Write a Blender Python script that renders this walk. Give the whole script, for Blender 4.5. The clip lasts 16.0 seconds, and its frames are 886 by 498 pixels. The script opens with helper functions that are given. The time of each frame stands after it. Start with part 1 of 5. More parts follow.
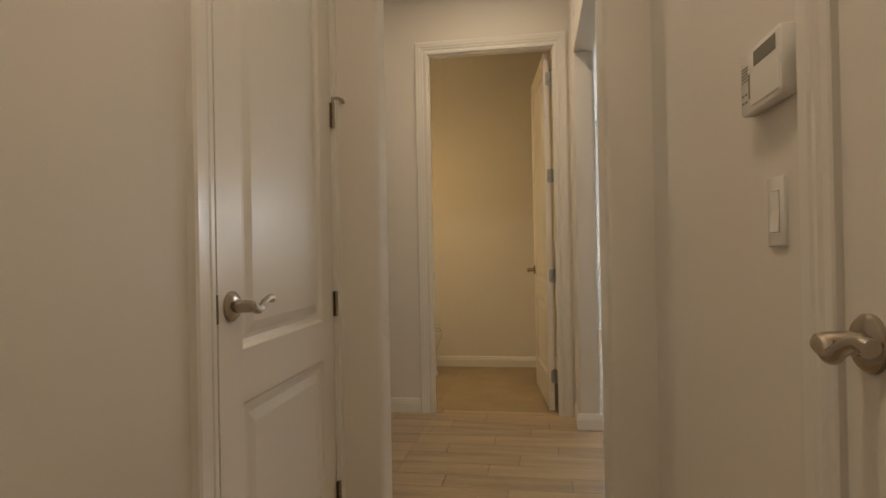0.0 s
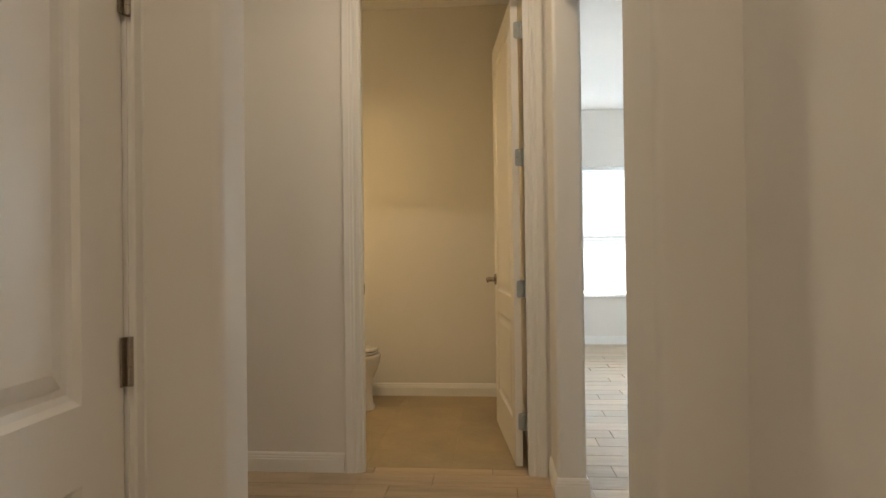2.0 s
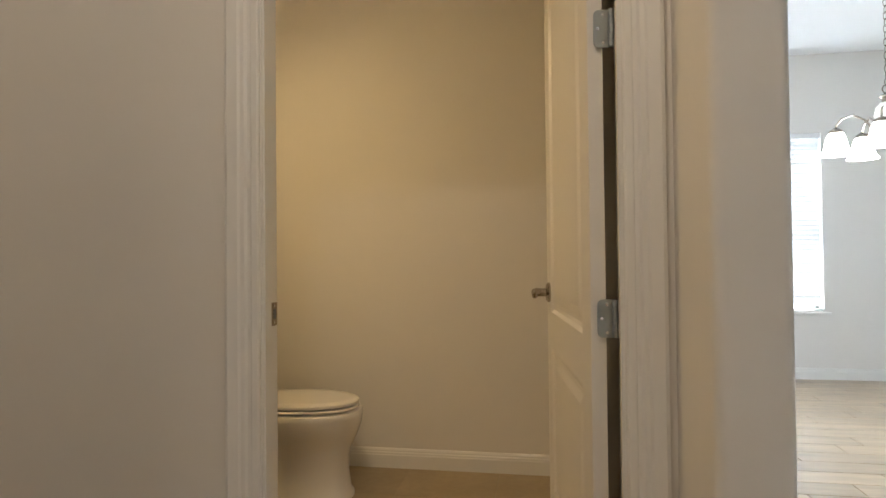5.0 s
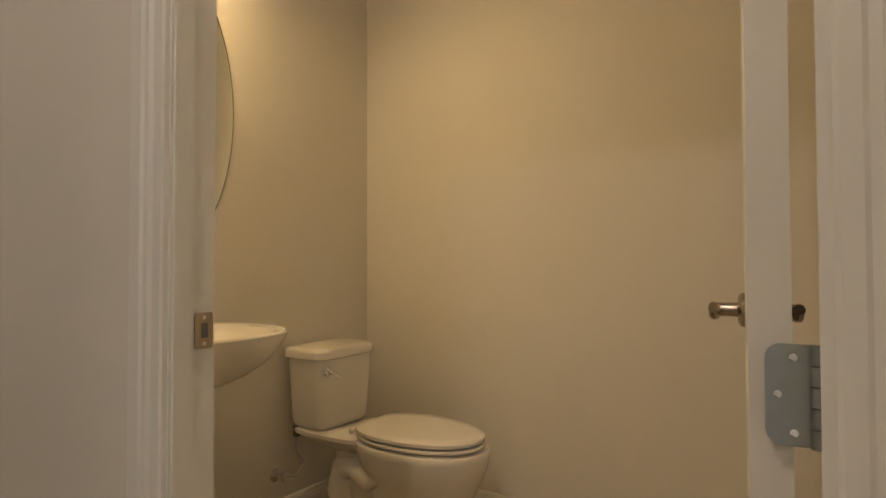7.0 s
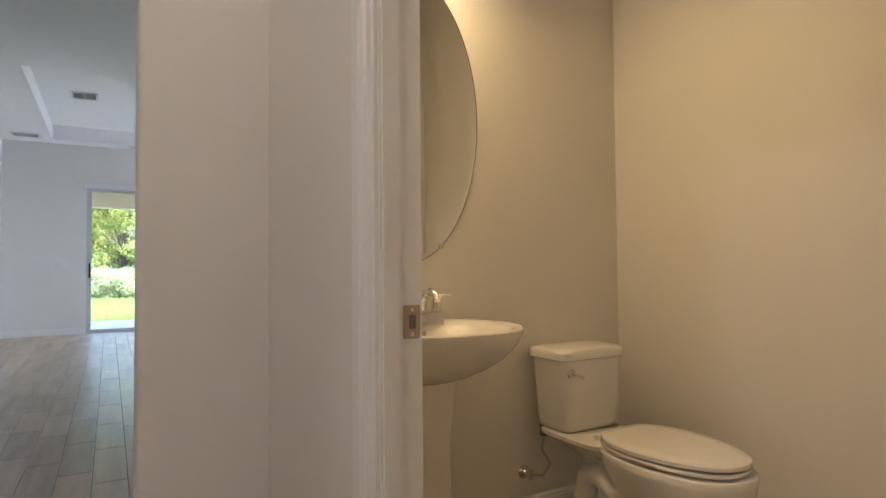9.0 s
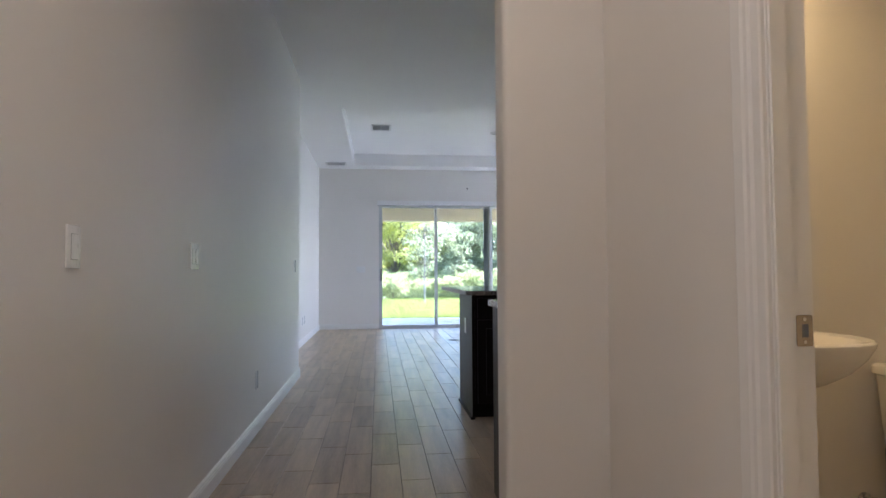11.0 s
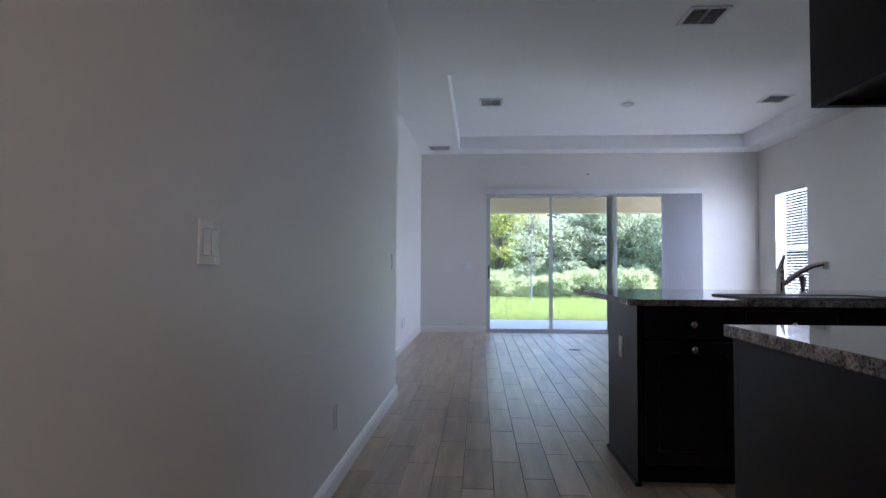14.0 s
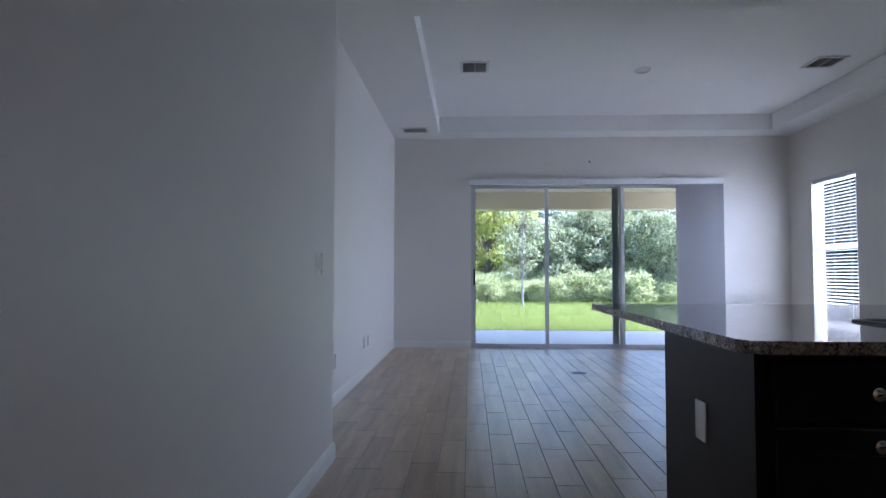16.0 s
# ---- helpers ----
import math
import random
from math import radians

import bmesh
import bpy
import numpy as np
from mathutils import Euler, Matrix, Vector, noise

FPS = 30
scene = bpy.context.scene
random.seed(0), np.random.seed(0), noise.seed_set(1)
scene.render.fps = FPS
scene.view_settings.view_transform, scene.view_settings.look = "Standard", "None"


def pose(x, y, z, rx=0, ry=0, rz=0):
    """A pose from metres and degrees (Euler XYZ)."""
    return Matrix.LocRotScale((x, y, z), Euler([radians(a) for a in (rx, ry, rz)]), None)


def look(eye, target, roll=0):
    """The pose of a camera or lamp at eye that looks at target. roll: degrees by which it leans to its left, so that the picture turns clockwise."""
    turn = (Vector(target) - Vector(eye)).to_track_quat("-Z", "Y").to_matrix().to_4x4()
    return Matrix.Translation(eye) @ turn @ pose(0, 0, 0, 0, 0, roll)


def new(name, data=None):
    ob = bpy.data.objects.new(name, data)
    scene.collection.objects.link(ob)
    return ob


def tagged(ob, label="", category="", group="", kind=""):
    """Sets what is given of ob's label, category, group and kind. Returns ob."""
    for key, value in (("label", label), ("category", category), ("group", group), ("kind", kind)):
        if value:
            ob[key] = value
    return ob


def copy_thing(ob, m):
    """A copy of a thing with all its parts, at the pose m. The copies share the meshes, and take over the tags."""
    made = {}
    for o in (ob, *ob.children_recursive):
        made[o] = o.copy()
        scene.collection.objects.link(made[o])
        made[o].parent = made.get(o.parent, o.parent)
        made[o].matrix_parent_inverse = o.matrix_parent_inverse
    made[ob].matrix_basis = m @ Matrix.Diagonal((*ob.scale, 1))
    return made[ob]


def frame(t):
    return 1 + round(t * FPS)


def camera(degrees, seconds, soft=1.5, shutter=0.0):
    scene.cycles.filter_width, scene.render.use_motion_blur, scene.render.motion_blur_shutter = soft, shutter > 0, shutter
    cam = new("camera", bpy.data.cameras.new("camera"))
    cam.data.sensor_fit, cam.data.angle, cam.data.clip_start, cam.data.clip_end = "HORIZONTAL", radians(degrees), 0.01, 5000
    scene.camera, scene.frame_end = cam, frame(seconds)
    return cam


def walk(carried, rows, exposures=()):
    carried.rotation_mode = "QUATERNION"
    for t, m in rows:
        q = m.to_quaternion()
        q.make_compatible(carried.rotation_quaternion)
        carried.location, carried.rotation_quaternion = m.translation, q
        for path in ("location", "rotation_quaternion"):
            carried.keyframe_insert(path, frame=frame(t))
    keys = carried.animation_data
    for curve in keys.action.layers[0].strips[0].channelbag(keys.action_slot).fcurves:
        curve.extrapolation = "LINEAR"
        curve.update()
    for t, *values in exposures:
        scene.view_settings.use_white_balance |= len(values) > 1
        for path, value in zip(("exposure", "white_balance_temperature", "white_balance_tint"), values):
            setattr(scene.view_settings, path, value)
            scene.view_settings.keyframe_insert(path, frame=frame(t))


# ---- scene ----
cam = camera(74.6, 16.0)
PATH = [
    (0, (0.727, -3.926, 1.105), (0.402, -1.952, 1.113), -1.1),
    (0.5, (0.692, -3.726, 1.099), (0.417, -1.745, 1.111), -1.1),
    (1, (0.671, -3.467, 1.107), (0.406, -1.485, 1.123), -1.1),
    (1.5, (0.655, -3.197, 1.104), (0.42, -1.211, 1.122), -0.8),
    (2, (0.662, -2.935, 1.114), (0.499, -0.942, 1.129), -0.7),
    (2.5, (0.623, -2.649, 1.114), (0.496, -0.654, 1.129), -1.0),
    (3, (0.621, -2.377, 1.112), (0.448, -0.384, 1.125), -1.2),
    (3.5, (0.592, -2.113, 1.095), (0.419, -0.121, 1.113), -1.2),
    (3.7, (0.578, -2.013, 1.086), (0.412, -0.02, 1.107), -1.2),
    (6, (0.781, -0.857, 1.052), (0.122, 1.031, 1.104), 0.1),
    (6.5, (0.824, -0.684, 1.038), (-0.052, 1.114, 1.087), 0.1),
    (7, (0.842, -0.514, 1.041), (-0.262, 1.153, 1.089), -0.1),
    (7.5, (0.871, -0.401, 1.037), (-0.433, 1.115, 1.088), -0.2),
    (8, (0.9, -0.333, 1.025), (-0.604, 0.984, 1.086), -0.7),
    (8.5, (0.901, -0.336, 1.021), (-0.715, 0.841, 1.084), -0.8),
    (9, (0.9, -0.396, 1.027), (-0.834, 0.599, 1.089), -0.5),
    (9.5, (0.912, -0.47, 1.037), (-0.907, 0.359, 1.092), -0.1),
    (10, (1.024, -0.58, 1.045), (-0.868, 0.063, 1.113), -0.4),
    (12.5, (0.759, -0.814, 1.038), (-1.235, -0.956, 1.113), 0.5),
    (13, (0.481, -0.829, 1.053), (-1.513, -0.957, 1.125), 0.4),
    (13.5, (0.148, -0.821, 1.05), (-1.846, -0.953, 1.121), 0.4),
    (14, (-0.2, -0.842, 1.055), (-2.194, -0.966, 1.127), 0.3),
    (14.5, (-0.554, -0.824, 1.056), (-2.55, -0.937, 1.13), 0.2),
    (15, (-0.928, -0.793, 1.062), (-2.924, -0.904, 1.136), 0.3),
    (15.5, (-1.316, -0.782, 1.067), (-3.312, -0.878, 1.146), 0.1),
    (16, (-1.702, -0.744, 1.072), (-3.698, -0.835, 1.156), 0.1),
]
EXPOSURES = [(0, 3.25, 6850, 10), (1.0, 3.38, 6550, 9), (3.0, 3.58, 6050, 8), (3.7, 3.62, 5750, 8), (6, 3.5, 6150, 11), (8.0, 3.58, 6000, 12), (9.0, 3.75, 5550, 14), (10.2, 3.8, 5450, 16), (12.5, 3.17, 5400, 18), (14, 3.12, 5250, 20), (16, 2.78, 5200, 20)]
walk(cam, [(t, look(eye, target, roll)) for t, eye, target, roll in PATH], EXPOSURES)

# ---- light ----
SUN_AZ, SUN_EL = -22.0, 44.0   # sun stands over +y, a little to -x
world = bpy.data.worlds.new("sky")
scene.world = world
world.use_nodes = True
wn = world.node_tree.nodes
sky = wn.new("ShaderNodeTexSky")
sky.sky_type = "NISHITA"
sky.sun_disc = False
sky.sun_elevation, sky.sun_rotation = radians(SUN_EL), radians(SUN_AZ)
wn["Background"].inputs["Strength"].default_value = 0.15
world.node_tree.links.new(sky.outputs[0], wn["Background"].inputs["Color"])
sun = new("sun", bpy.data.lights.new("sun", "SUN"))
sun.data.energy, sun.data.angle, sun.data.color = 5.0, radians(0.5), (1.0, 0.96, 0.9)
sun_dir = Vector((math.sin(radians(SUN_AZ)) * math.cos(radians(SUN_EL)), math.cos(radians(SUN_AZ)) * math.cos(radians(SUN_EL)), math.sin(radians(SUN_EL))))
sun.matrix_world = look(sun_dir * 30, (0, 0, 0))


# ---- materials ----
def mat(name, color, rough=0.5, metal=0.0, var=0.06, scale=6.0, bump=0.0, bump_scale=60.0, spec=0.5, per="", amount=0.1, stretch=None):
    """A principled material with two scales of variation, optional relief and variation from piece to piece."""
    m = bpy.data.materials.new(name)
    m.use_nodes = True
    n, l = m.node_tree.nodes, m.node_tree.links
    b = n["Principled BSDF"]
    b.inputs["Roughness"].default_value, b.inputs["Metallic"].default_value = rough, metal
    b.inputs["Specular IOR Level"].default_value = spec
    geo = n.new("ShaderNodeNewGeometry")
    vec = geo.outputs["Position"]
    if stretch:
        mp = n.new("ShaderNodeMapping")
        mp.inputs["Scale"].default_value = stretch
        l.new(vec, mp.inputs["Vector"])
        vec = mp.outputs[0]
    big = n.new("ShaderNodeTexNoise")
    big.inputs["Scale"].default_value, big.inputs["Detail"].default_value = scale, 4
    fine = n.new("ShaderNodeTexNoise")
    fine.inputs["Scale"].default_value, fine.inputs["Detail"].default_value = scale * 9, 3
    l.new(vec, big.inputs["Vector"]), l.new(vec, fine.inputs["Vector"])
    mix = n.new("ShaderNodeMath")
    mix.operation = "MULTIPLY_ADD"
    mix.inputs[1].default_value = 0.4
    l.new(fine.outputs["Fac"], mix.inputs[0]), l.new(big.outputs["Fac"], mix.inputs[2])
    fac = mix.outputs[0]
    if per:
        src = n.new("ShaderNodeObjectInfo").outputs["Random"] if per == "object" else geo.outputs["Random Per Island"]
        add = n.new("ShaderNodeMath")
        add.operation = "MULTIPLY_ADD"
        add.inputs[1].default_value = amount / max(var, 1e-3)
        l.new(src, add.inputs[0]), l.new(fac, add.inputs[2])
        fac = add.outputs[0]
    rng = n.new("ShaderNodeMapRange")
    top = 1.4 + (amount / max(var, 1e-3) if per else 0)
    rng.inputs["From Min"].default_value, rng.inputs["From Max"].default_value = 0.0, top
    w = var * top
    rng.inputs["To Min"].default_value, rng.inputs["To Max"].default_value = 1 - w, 1 + w
    l.new(fac, rng.inputs["Value"])
    mul = n.new("ShaderNodeVectorMath")
    mul.operation = "SCALE"
    mul.inputs[0].default_value = color
    l.new(rng.outputs[0], mul.inputs["Scale"])
    l.new(mul.outputs[0], b.inputs["Base Color"])
    if bump:
        bn = n.new("ShaderNodeTexNoise")
        bn.inputs["Scale"].default_value, bn.inputs["Detail"].default_value = bump_scale, 3
        bp = n.new("ShaderNodeBump")
        bp.inputs["Strength"].default_value, bp.inputs["Distance"].default_value = bump, 0.004
        l.new(vec, bn.inputs["Vector"]), l.new(bn.outputs["Fac"], bp.inputs["Height"]), l.new(bp.outputs[0], b.inputs["Normal"])
    return m


def glow(name, color, strength):
    m = bpy.data.materials.new(name)
    m.use_nodes = True
    b = m.node_tree.nodes["Principled BSDF"]
    b.inputs["Base Color"].default_value = (0.8, 0.8, 0.8, 1)
    b.inputs["Emission Color"].default_value, b.inputs["Emission Strength"].default_value = (*color, 1), strength
    return m


M_WALL = mat("wall_paint", (0.76, 0.735, 0.69), 0.5, var=0.02, scale=2, bump=0.07, bump_scale=180)
M_CEIL = mat("ceiling_paint", (0.89, 0.89, 0.88), 0.8, var=0.02, scale=3, bump=0.5, bump_scale=90)
M_TRIM = mat("trim_paint", (0.80, 0.79, 0.76), 0.28, var=0.02, scale=3)
M_DOOR = mat("door_paint", (0.80, 0.78, 0.74), 0.33, var=0.02, scale=3, bump=0.06, bump_scale=140, stretch=(1, 1, 0.08))
M_NICKEL = mat("satin_nickel", (0.42, 0.375, 0.32), 0.24, 1.0, var=0.05, scale=40)
M_CHROME = mat("chrome", (0.75, 0.75, 0.76), 0.08, 1.0, var=0.02)
M_PORC = mat("porcelain", (0.82, 0.80, 0.76), 0.20, var=0.01)
M_SEAT = mat("seat_plastic", (0.80, 0.78, 0.74), 0.2, var=0.01)
M_MIRROR = mat("mirror_silver", (0.88, 0.9, 0.88), 0.0, 1.0, var=0.0)
M_ESPRESSO = mat("espresso_wood", (0.0115, 0.009, 0.008), 0.36, var=0.3, scale=5, spec=0.2, bump=0.08, bump_scale=90, stretch=(6, 6, 0.6))
M_STEEL = mat("stainless_steel", (0.55, 0.55, 0.56), 0.28, 1.0, var=0.05, scale=20, stretch=(1, 1, 30))
M_DARK = mat("dark_glass", (0.012, 0.012, 0.014), 0.06, var=0.02)
M_PLATE = mat("switch_plastic", (0.82, 0.82, 0.81), 0.12, var=0.01)
M_FILM = mat("film_wrapped_plastic", (0.88, 0.88, 0.87), 0.05, var=0.01, bump=0.7, bump_scale=55, stretch=(1, 1, 0.45))
M_GREY = mat("grey_plastic", (0.16, 0.16, 0.16), 0.4, var=0.05)
M_ALU = mat("slider_frame", (0.52, 0.53, 0.53), 0.4, var=0.03)
M_VENT = mat("vent_metal", (0.74, 0.74, 0.73), 0.45, var=0.02)
M_VENTIN = mat("vent_inside_shade", (0.22, 0.22, 0.22), 0.7, var=0.1)
M_GROUT = mat("grout", (0.20, 0.175, 0.15), 0.9, var=0.15, scale=20)
M_CONC = mat("concrete", (0.52, 0.51, 0.50), 0.85, var=0.12, scale=3, bump=0.3)
M_TAN = mat("tan_stucco", (0.55, 0.45, 0.34), 0.8, var=0.05, scale=4, bump=0.4, bump_scale=70)
M_VANE = mat("blind_vane", (0.42, 0.42, 0.44), 0.5, var=0.03)


def planks(name, per):
    m = mat(name, (0.43, 0.335, 0.225), 0.31, var=0.5, scale=2.2, bump=0.05, bump_scale=18, per=per, amount=0.17, stretch=(0.8, 7, 1))
    return m


M_PLANK = planks("plank_tile", "object")
M_PLANKS = planks("plank_tile_field", "island")
M_BTILE = mat("bath_tile", (0.38, 0.30, 0.18), 0.4, var=0.30, scale=3.5, bump=0.05, per="object", amount=0.05)


def granite():
    m = bpy.data.materials.new("granite")
    m.use_nodes = True
    n, l = m.node_tree.nodes, m.node_tree.links
    b = n["Principled BSDF"]
    b.inputs["Roughness"].default_value = 0.06
    geo = n.new("ShaderNodeNewGeometry")
    vo = n.new("ShaderNodeTexVoronoi")
    vo.inputs["Scale"].default_value = 210
    no = n.new("ShaderNodeTexNoise")
    no.inputs["Scale"].default_value, no.inputs["Detail"].default_value = 28, 6
    l.new(geo.outputs["Position"], vo.inputs["Vector"]), l.new(geo.outputs["Position"], no.inputs["Vector"])
    mix = n.new("ShaderNodeMath")
    mix.operation = "MULTIPLY_ADD"
    mix.inputs[1].default_value = 0.35
    sep = n.new("ShaderNodeSeparateColor")
    l.new(vo.outputs["Color"], sep.inputs[0]), l.new(sep.outputs[0], mix.inputs[0]), l.new(no.outputs["Fac"], mix.inputs[2])
    cr = n.new("ShaderNodeValToRGB")
    e = cr.color_ramp.elements
    e[0].position, e[0].color = 0.42, (0.03, 0.026, 0.023, 1)
    e[1].position, e[1].color = 0.95, (0.40, 0.36, 0.31, 1)
    mid = e.new(0.6)
    mid.color = (0.17, 0.145, 0.125, 1)
    l.new(mix.outputs[0], cr.inputs[0]), l.new(cr.outputs[0], b.inputs["Base Color"])
    return m


M_GRANITE = granite()


def glass():
    m = bpy.data.materials.new("window_glass")
    m.use_nodes = True
    n, l = m.node_tree.nodes, m.node_tree.links
    out = n["Material Output"]
    tr, gl, mx, fr = n.new("ShaderNodeBsdfTransparent"), n.new("ShaderNodeBsdfGlossy"), n.new("ShaderNodeMixShader"), n.new("ShaderNodeFresnel")
    tr.inputs[0].default_value = (0.90, 0.915, 0.93, 1)
    gl.inputs["Roughness"].default_value = 0.0
    fr.inputs[0].default_value = 1.45
    l.new(fr.outputs[0], mx.inputs[0]), l.new(tr.outputs[0], mx.inputs[1]), l.new(gl.outputs[0], mx.inputs[2]), l.new(mx.outputs[0], out.inputs[0])
    return m


M_GLASS = glass()


def slat_mat(name, color, through_amount):
    """Thin white plastic that lets some daylight through."""
    m = bpy.data.materials.new(name)
    m.use_nodes = True
    n, l = m.node_tree.nodes, m.node_tree.links
    b, out = n["Principled BSDF"], n["Material Output"]
    b.inputs["Base Color"].default_value, b.inputs["Roughness"].default_value = (*color, 1), 0.4
    t, mx = n.new("ShaderNodeBsdfTranslucent"), n.new("ShaderNodeMixShader")
    t.inputs[0].default_value = (*color, 1)
    mx.inputs[0].default_value = through_amount
    l.new(b.outputs[0], mx.inputs[1]), l.new(t.outputs[0], mx.inputs[2]), l.new(mx.outputs[0], out.inputs[0])
    return m


M_SLAT = slat_mat("blind_slat", (0.85, 0.85, 0.84), 0.13)
M_SHADE = slat_mat("frosted_glass", (0.9, 0.89, 0.86), 0.5)


# ---- mesh helpers ----
def box(bm, x0, x1, y0, y1, z0, z1, bevel=0.0, seg=2):
    r = bmesh.ops.create_cube(bm, size=1.0)
    for v in r["verts"]:
        v.co = Vector((x0 + (v.co.x + 0.5) * (x1 - x0), y0 + (v.co.y + 0.5) * (y1 - y0), z0 + (v.co.z + 0.5) * (z1 - z0)))
    if bevel:
        es = list({e for v in r["verts"] for e in v.link_edges})
        bmesh.ops.bevel(bm, geom=es, offset=bevel, segments=seg, profile=0.5, affect="EDGES")
    return bm


def boxes(*rows, bevel=0.0):
    bm = bmesh.new()
    for row in rows:
        box(bm, *row, bevel=bevel)
    return bm


def prism(bm, pts, z0, z1):
    lo = [bm.verts.new((x, y, z0)) for x, y in pts]
    hi = [bm.verts.new((x, y, z1)) for x, y in pts]
    bm.faces.new(lo[::-1]), bm.faces.new(hi)
    k = len(pts)
    for i in range(k):
        bm.faces.new((lo[i], lo[(i + 1) % k], hi[(i + 1) % k], hi[i]))
    return bm


def rounded(x0, x1, y0, y1, r00=0.0, r10=0.0, r11=0.0, r01=0.0, n=5):
    """A rectangle in plan, counter-clockwise, with its own radius at each corner (x0y0, x1y0, x1y1, x0y1)."""
    out = []
    for cx, cy, r, a in ((x0, y0, r00, 180), (x1, y0, r10, 270), (x1, y1, r11, 0), (x0, y1, r01, 90)):
        if r <= 0:
            out.append((cx, cy))
            continue
        ox, oy = cx + (r if cx == x0 else -r), cy + (r if cy == y0 else -r)
        out += [(ox + r * math.cos(radians(a + 90 * i / n)), oy + r * math.sin(radians(a + 90 * i / n))) for i in range(n + 1)]
    return out


def tube(bm, pts, r, n=10, cap=True):
    """A round bar along a line of points; r is one radius or one a point."""
    pts = [Vector(p) for p in pts]
    rs = r if isinstance(r, (list, tuple)) else [r] * len(pts)
    rings, up = [], None
    for i, p in enumerate(pts):
        d = (pts[min(i + 1, len(pts) - 1)] - pts[max(i - 1, 0)]).normalized()
        if up is None:
            up = d.orthogonal().normalized()
        up = (up - d * up.dot(d)).normalized()
        side = d.cross(up)
        rings.append([bm.verts.new(p + (up * math.cos(2 * math.pi * k / n) + side * math.sin(2 * math.pi * k / n)) * rs[i]) for k in range(n)])
    for a, b in zip(rings, rings[1:]):
        for k in range(n):
            bm.faces.new((a[k], a[(k + 1) % n], b[(k + 1) % n], b[k]))
    if cap:
        bm.faces.new(rings[0][::-1]), bm.faces.new(rings[-1])
    return bm


def loft(bm, rings, cap=True):
    vs = [[bm.verts.new(p) for p in ring] for ring in rings]
    for a, b in zip(vs, vs[1:]):
        k = len(a)
        for i in range(k):
            bm.faces.new((a[i], a[(i + 1) % k], b[(i + 1) % k], b[i]))
    if cap:
        bm.faces.new(vs[0][::-1]), bm.faces.new(vs[-1])
    return bm


def lathe(bm, profile, at=(0, 0, 0), n=24, cap=True):
    rings = [[(at[0] + r * math.cos(2 * math.pi * k / n), at[1] + r * math.sin(2 * math.pi * k / n), at[2] + z) for k in range(n)] for r, z in profile]
    return loft(bm, rings, cap)


def turned(bm, m):
    bm.transform(m)
    return bm


def mesh(name, bm, material, smooth=False):
    bmesh.ops.recalc_face_normals(bm, faces=bm.faces)
    me = bpy.data.meshes.new(name)
    bm.to_mesh(me)
    bm.free()
    me.materials.append(material)
    if smooth:
        for p in me.polygons:
            p.use_smooth = True
        me.set_sharp_from_angle(angle=radians(40))
    return me


def part(name, bm, material, parent, label="", smooth=False):
    ob = new(name, mesh(name, bm, material, smooth))
    ob.parent = parent
    if label:
        ob["label"] = label
    return ob


def thing(name, label, category, at=None, group="", kind=""):
    ob = new(name)
    ob.empty_display_size = 0.1
    if at is not None:
        ob.matrix_world = at
    return tagged(ob, label, category, group, kind)


def structure(name, bm, material, label, category, smooth=False):
    return tagged(new(name, mesh(name, bm, material, smooth)), label, category, kind="structure")


def gate(axis, a0, a1, t0, t1, o0, o1, zo, h):
    """A wall along an axis from a0 to a1, t0..t1 thick, with a doorway o0..o1 up to zo, in one piece."""
    bm = bmesh.new()
    out = [(a0, 0), (o0, 0), (o0, zo), (o1, zo), (o1, 0), (a1, 0), (a1, h), (a0, h)]
    put = (lambda a, t, z: (a, t, z)) if axis == "x" else (lambda a, t, z: (t, a, z))
    lo, hi = [[bm.verts.new(put(a, t, z)) for a, z in out] for t in (t0, t1)]
    for i in range(8):
        bm.faces.new((lo[i], lo[(i + 1) % 8], hi[(i + 1) % 8], hi[i]))
    for v in (lo, hi):
        bm.faces.new((v[0], v[1], v[2], v[7])), bm.faces.new((v[2], v[3], v[6], v[7])), bm.faces.new((v[3], v[4], v[5], v[6]))
    return bm


def pierced(a0, a1, t0, t1, o0, o1, z0, z1, h):
    """A wall along x with a window opening, in one piece."""
    bm = bmesh.new()
    rect = lambda a, b, c, d, t: [bm.verts.new(p) for p in ((a, t, c), (b, t, c), (b, t, d), (a, t, d))]
    rings = [rect(a0, a1, 0, h, t0), rect(o0, o1, z0, z1, t0), rect(o0, o1, z0, z1, t1), rect(a0, a1, 0, h, t1)]
    for r, q in zip(rings, rings[1:] + rings[:1]):
        for i in range(4):
            bm.faces.new((r[i], r[(i + 1) % 4], q[(i + 1) % 4], q[i]))
    return bm


# ---- plan ----
H = 3.05            # flat ceiling
TRAY = 3.27         # raised ceiling of the great room
DOOR = 2.45
FAR = -10.157       # wall with the sliding door
LEFT = -1.534       # long wall of the cross hall
GLEFT = -1.845      # great room wall beyond the jog
JOG = -5.08
GRIGHT = 3.8
DIN_Y, DIN_X = 4.18, 3.8
BACK = 1.607        # powder room back wall
PL, PR = -1.0, 0.872  # powder room side walls
HR = 1.12           # right wall of the entry hall
R = 0.02

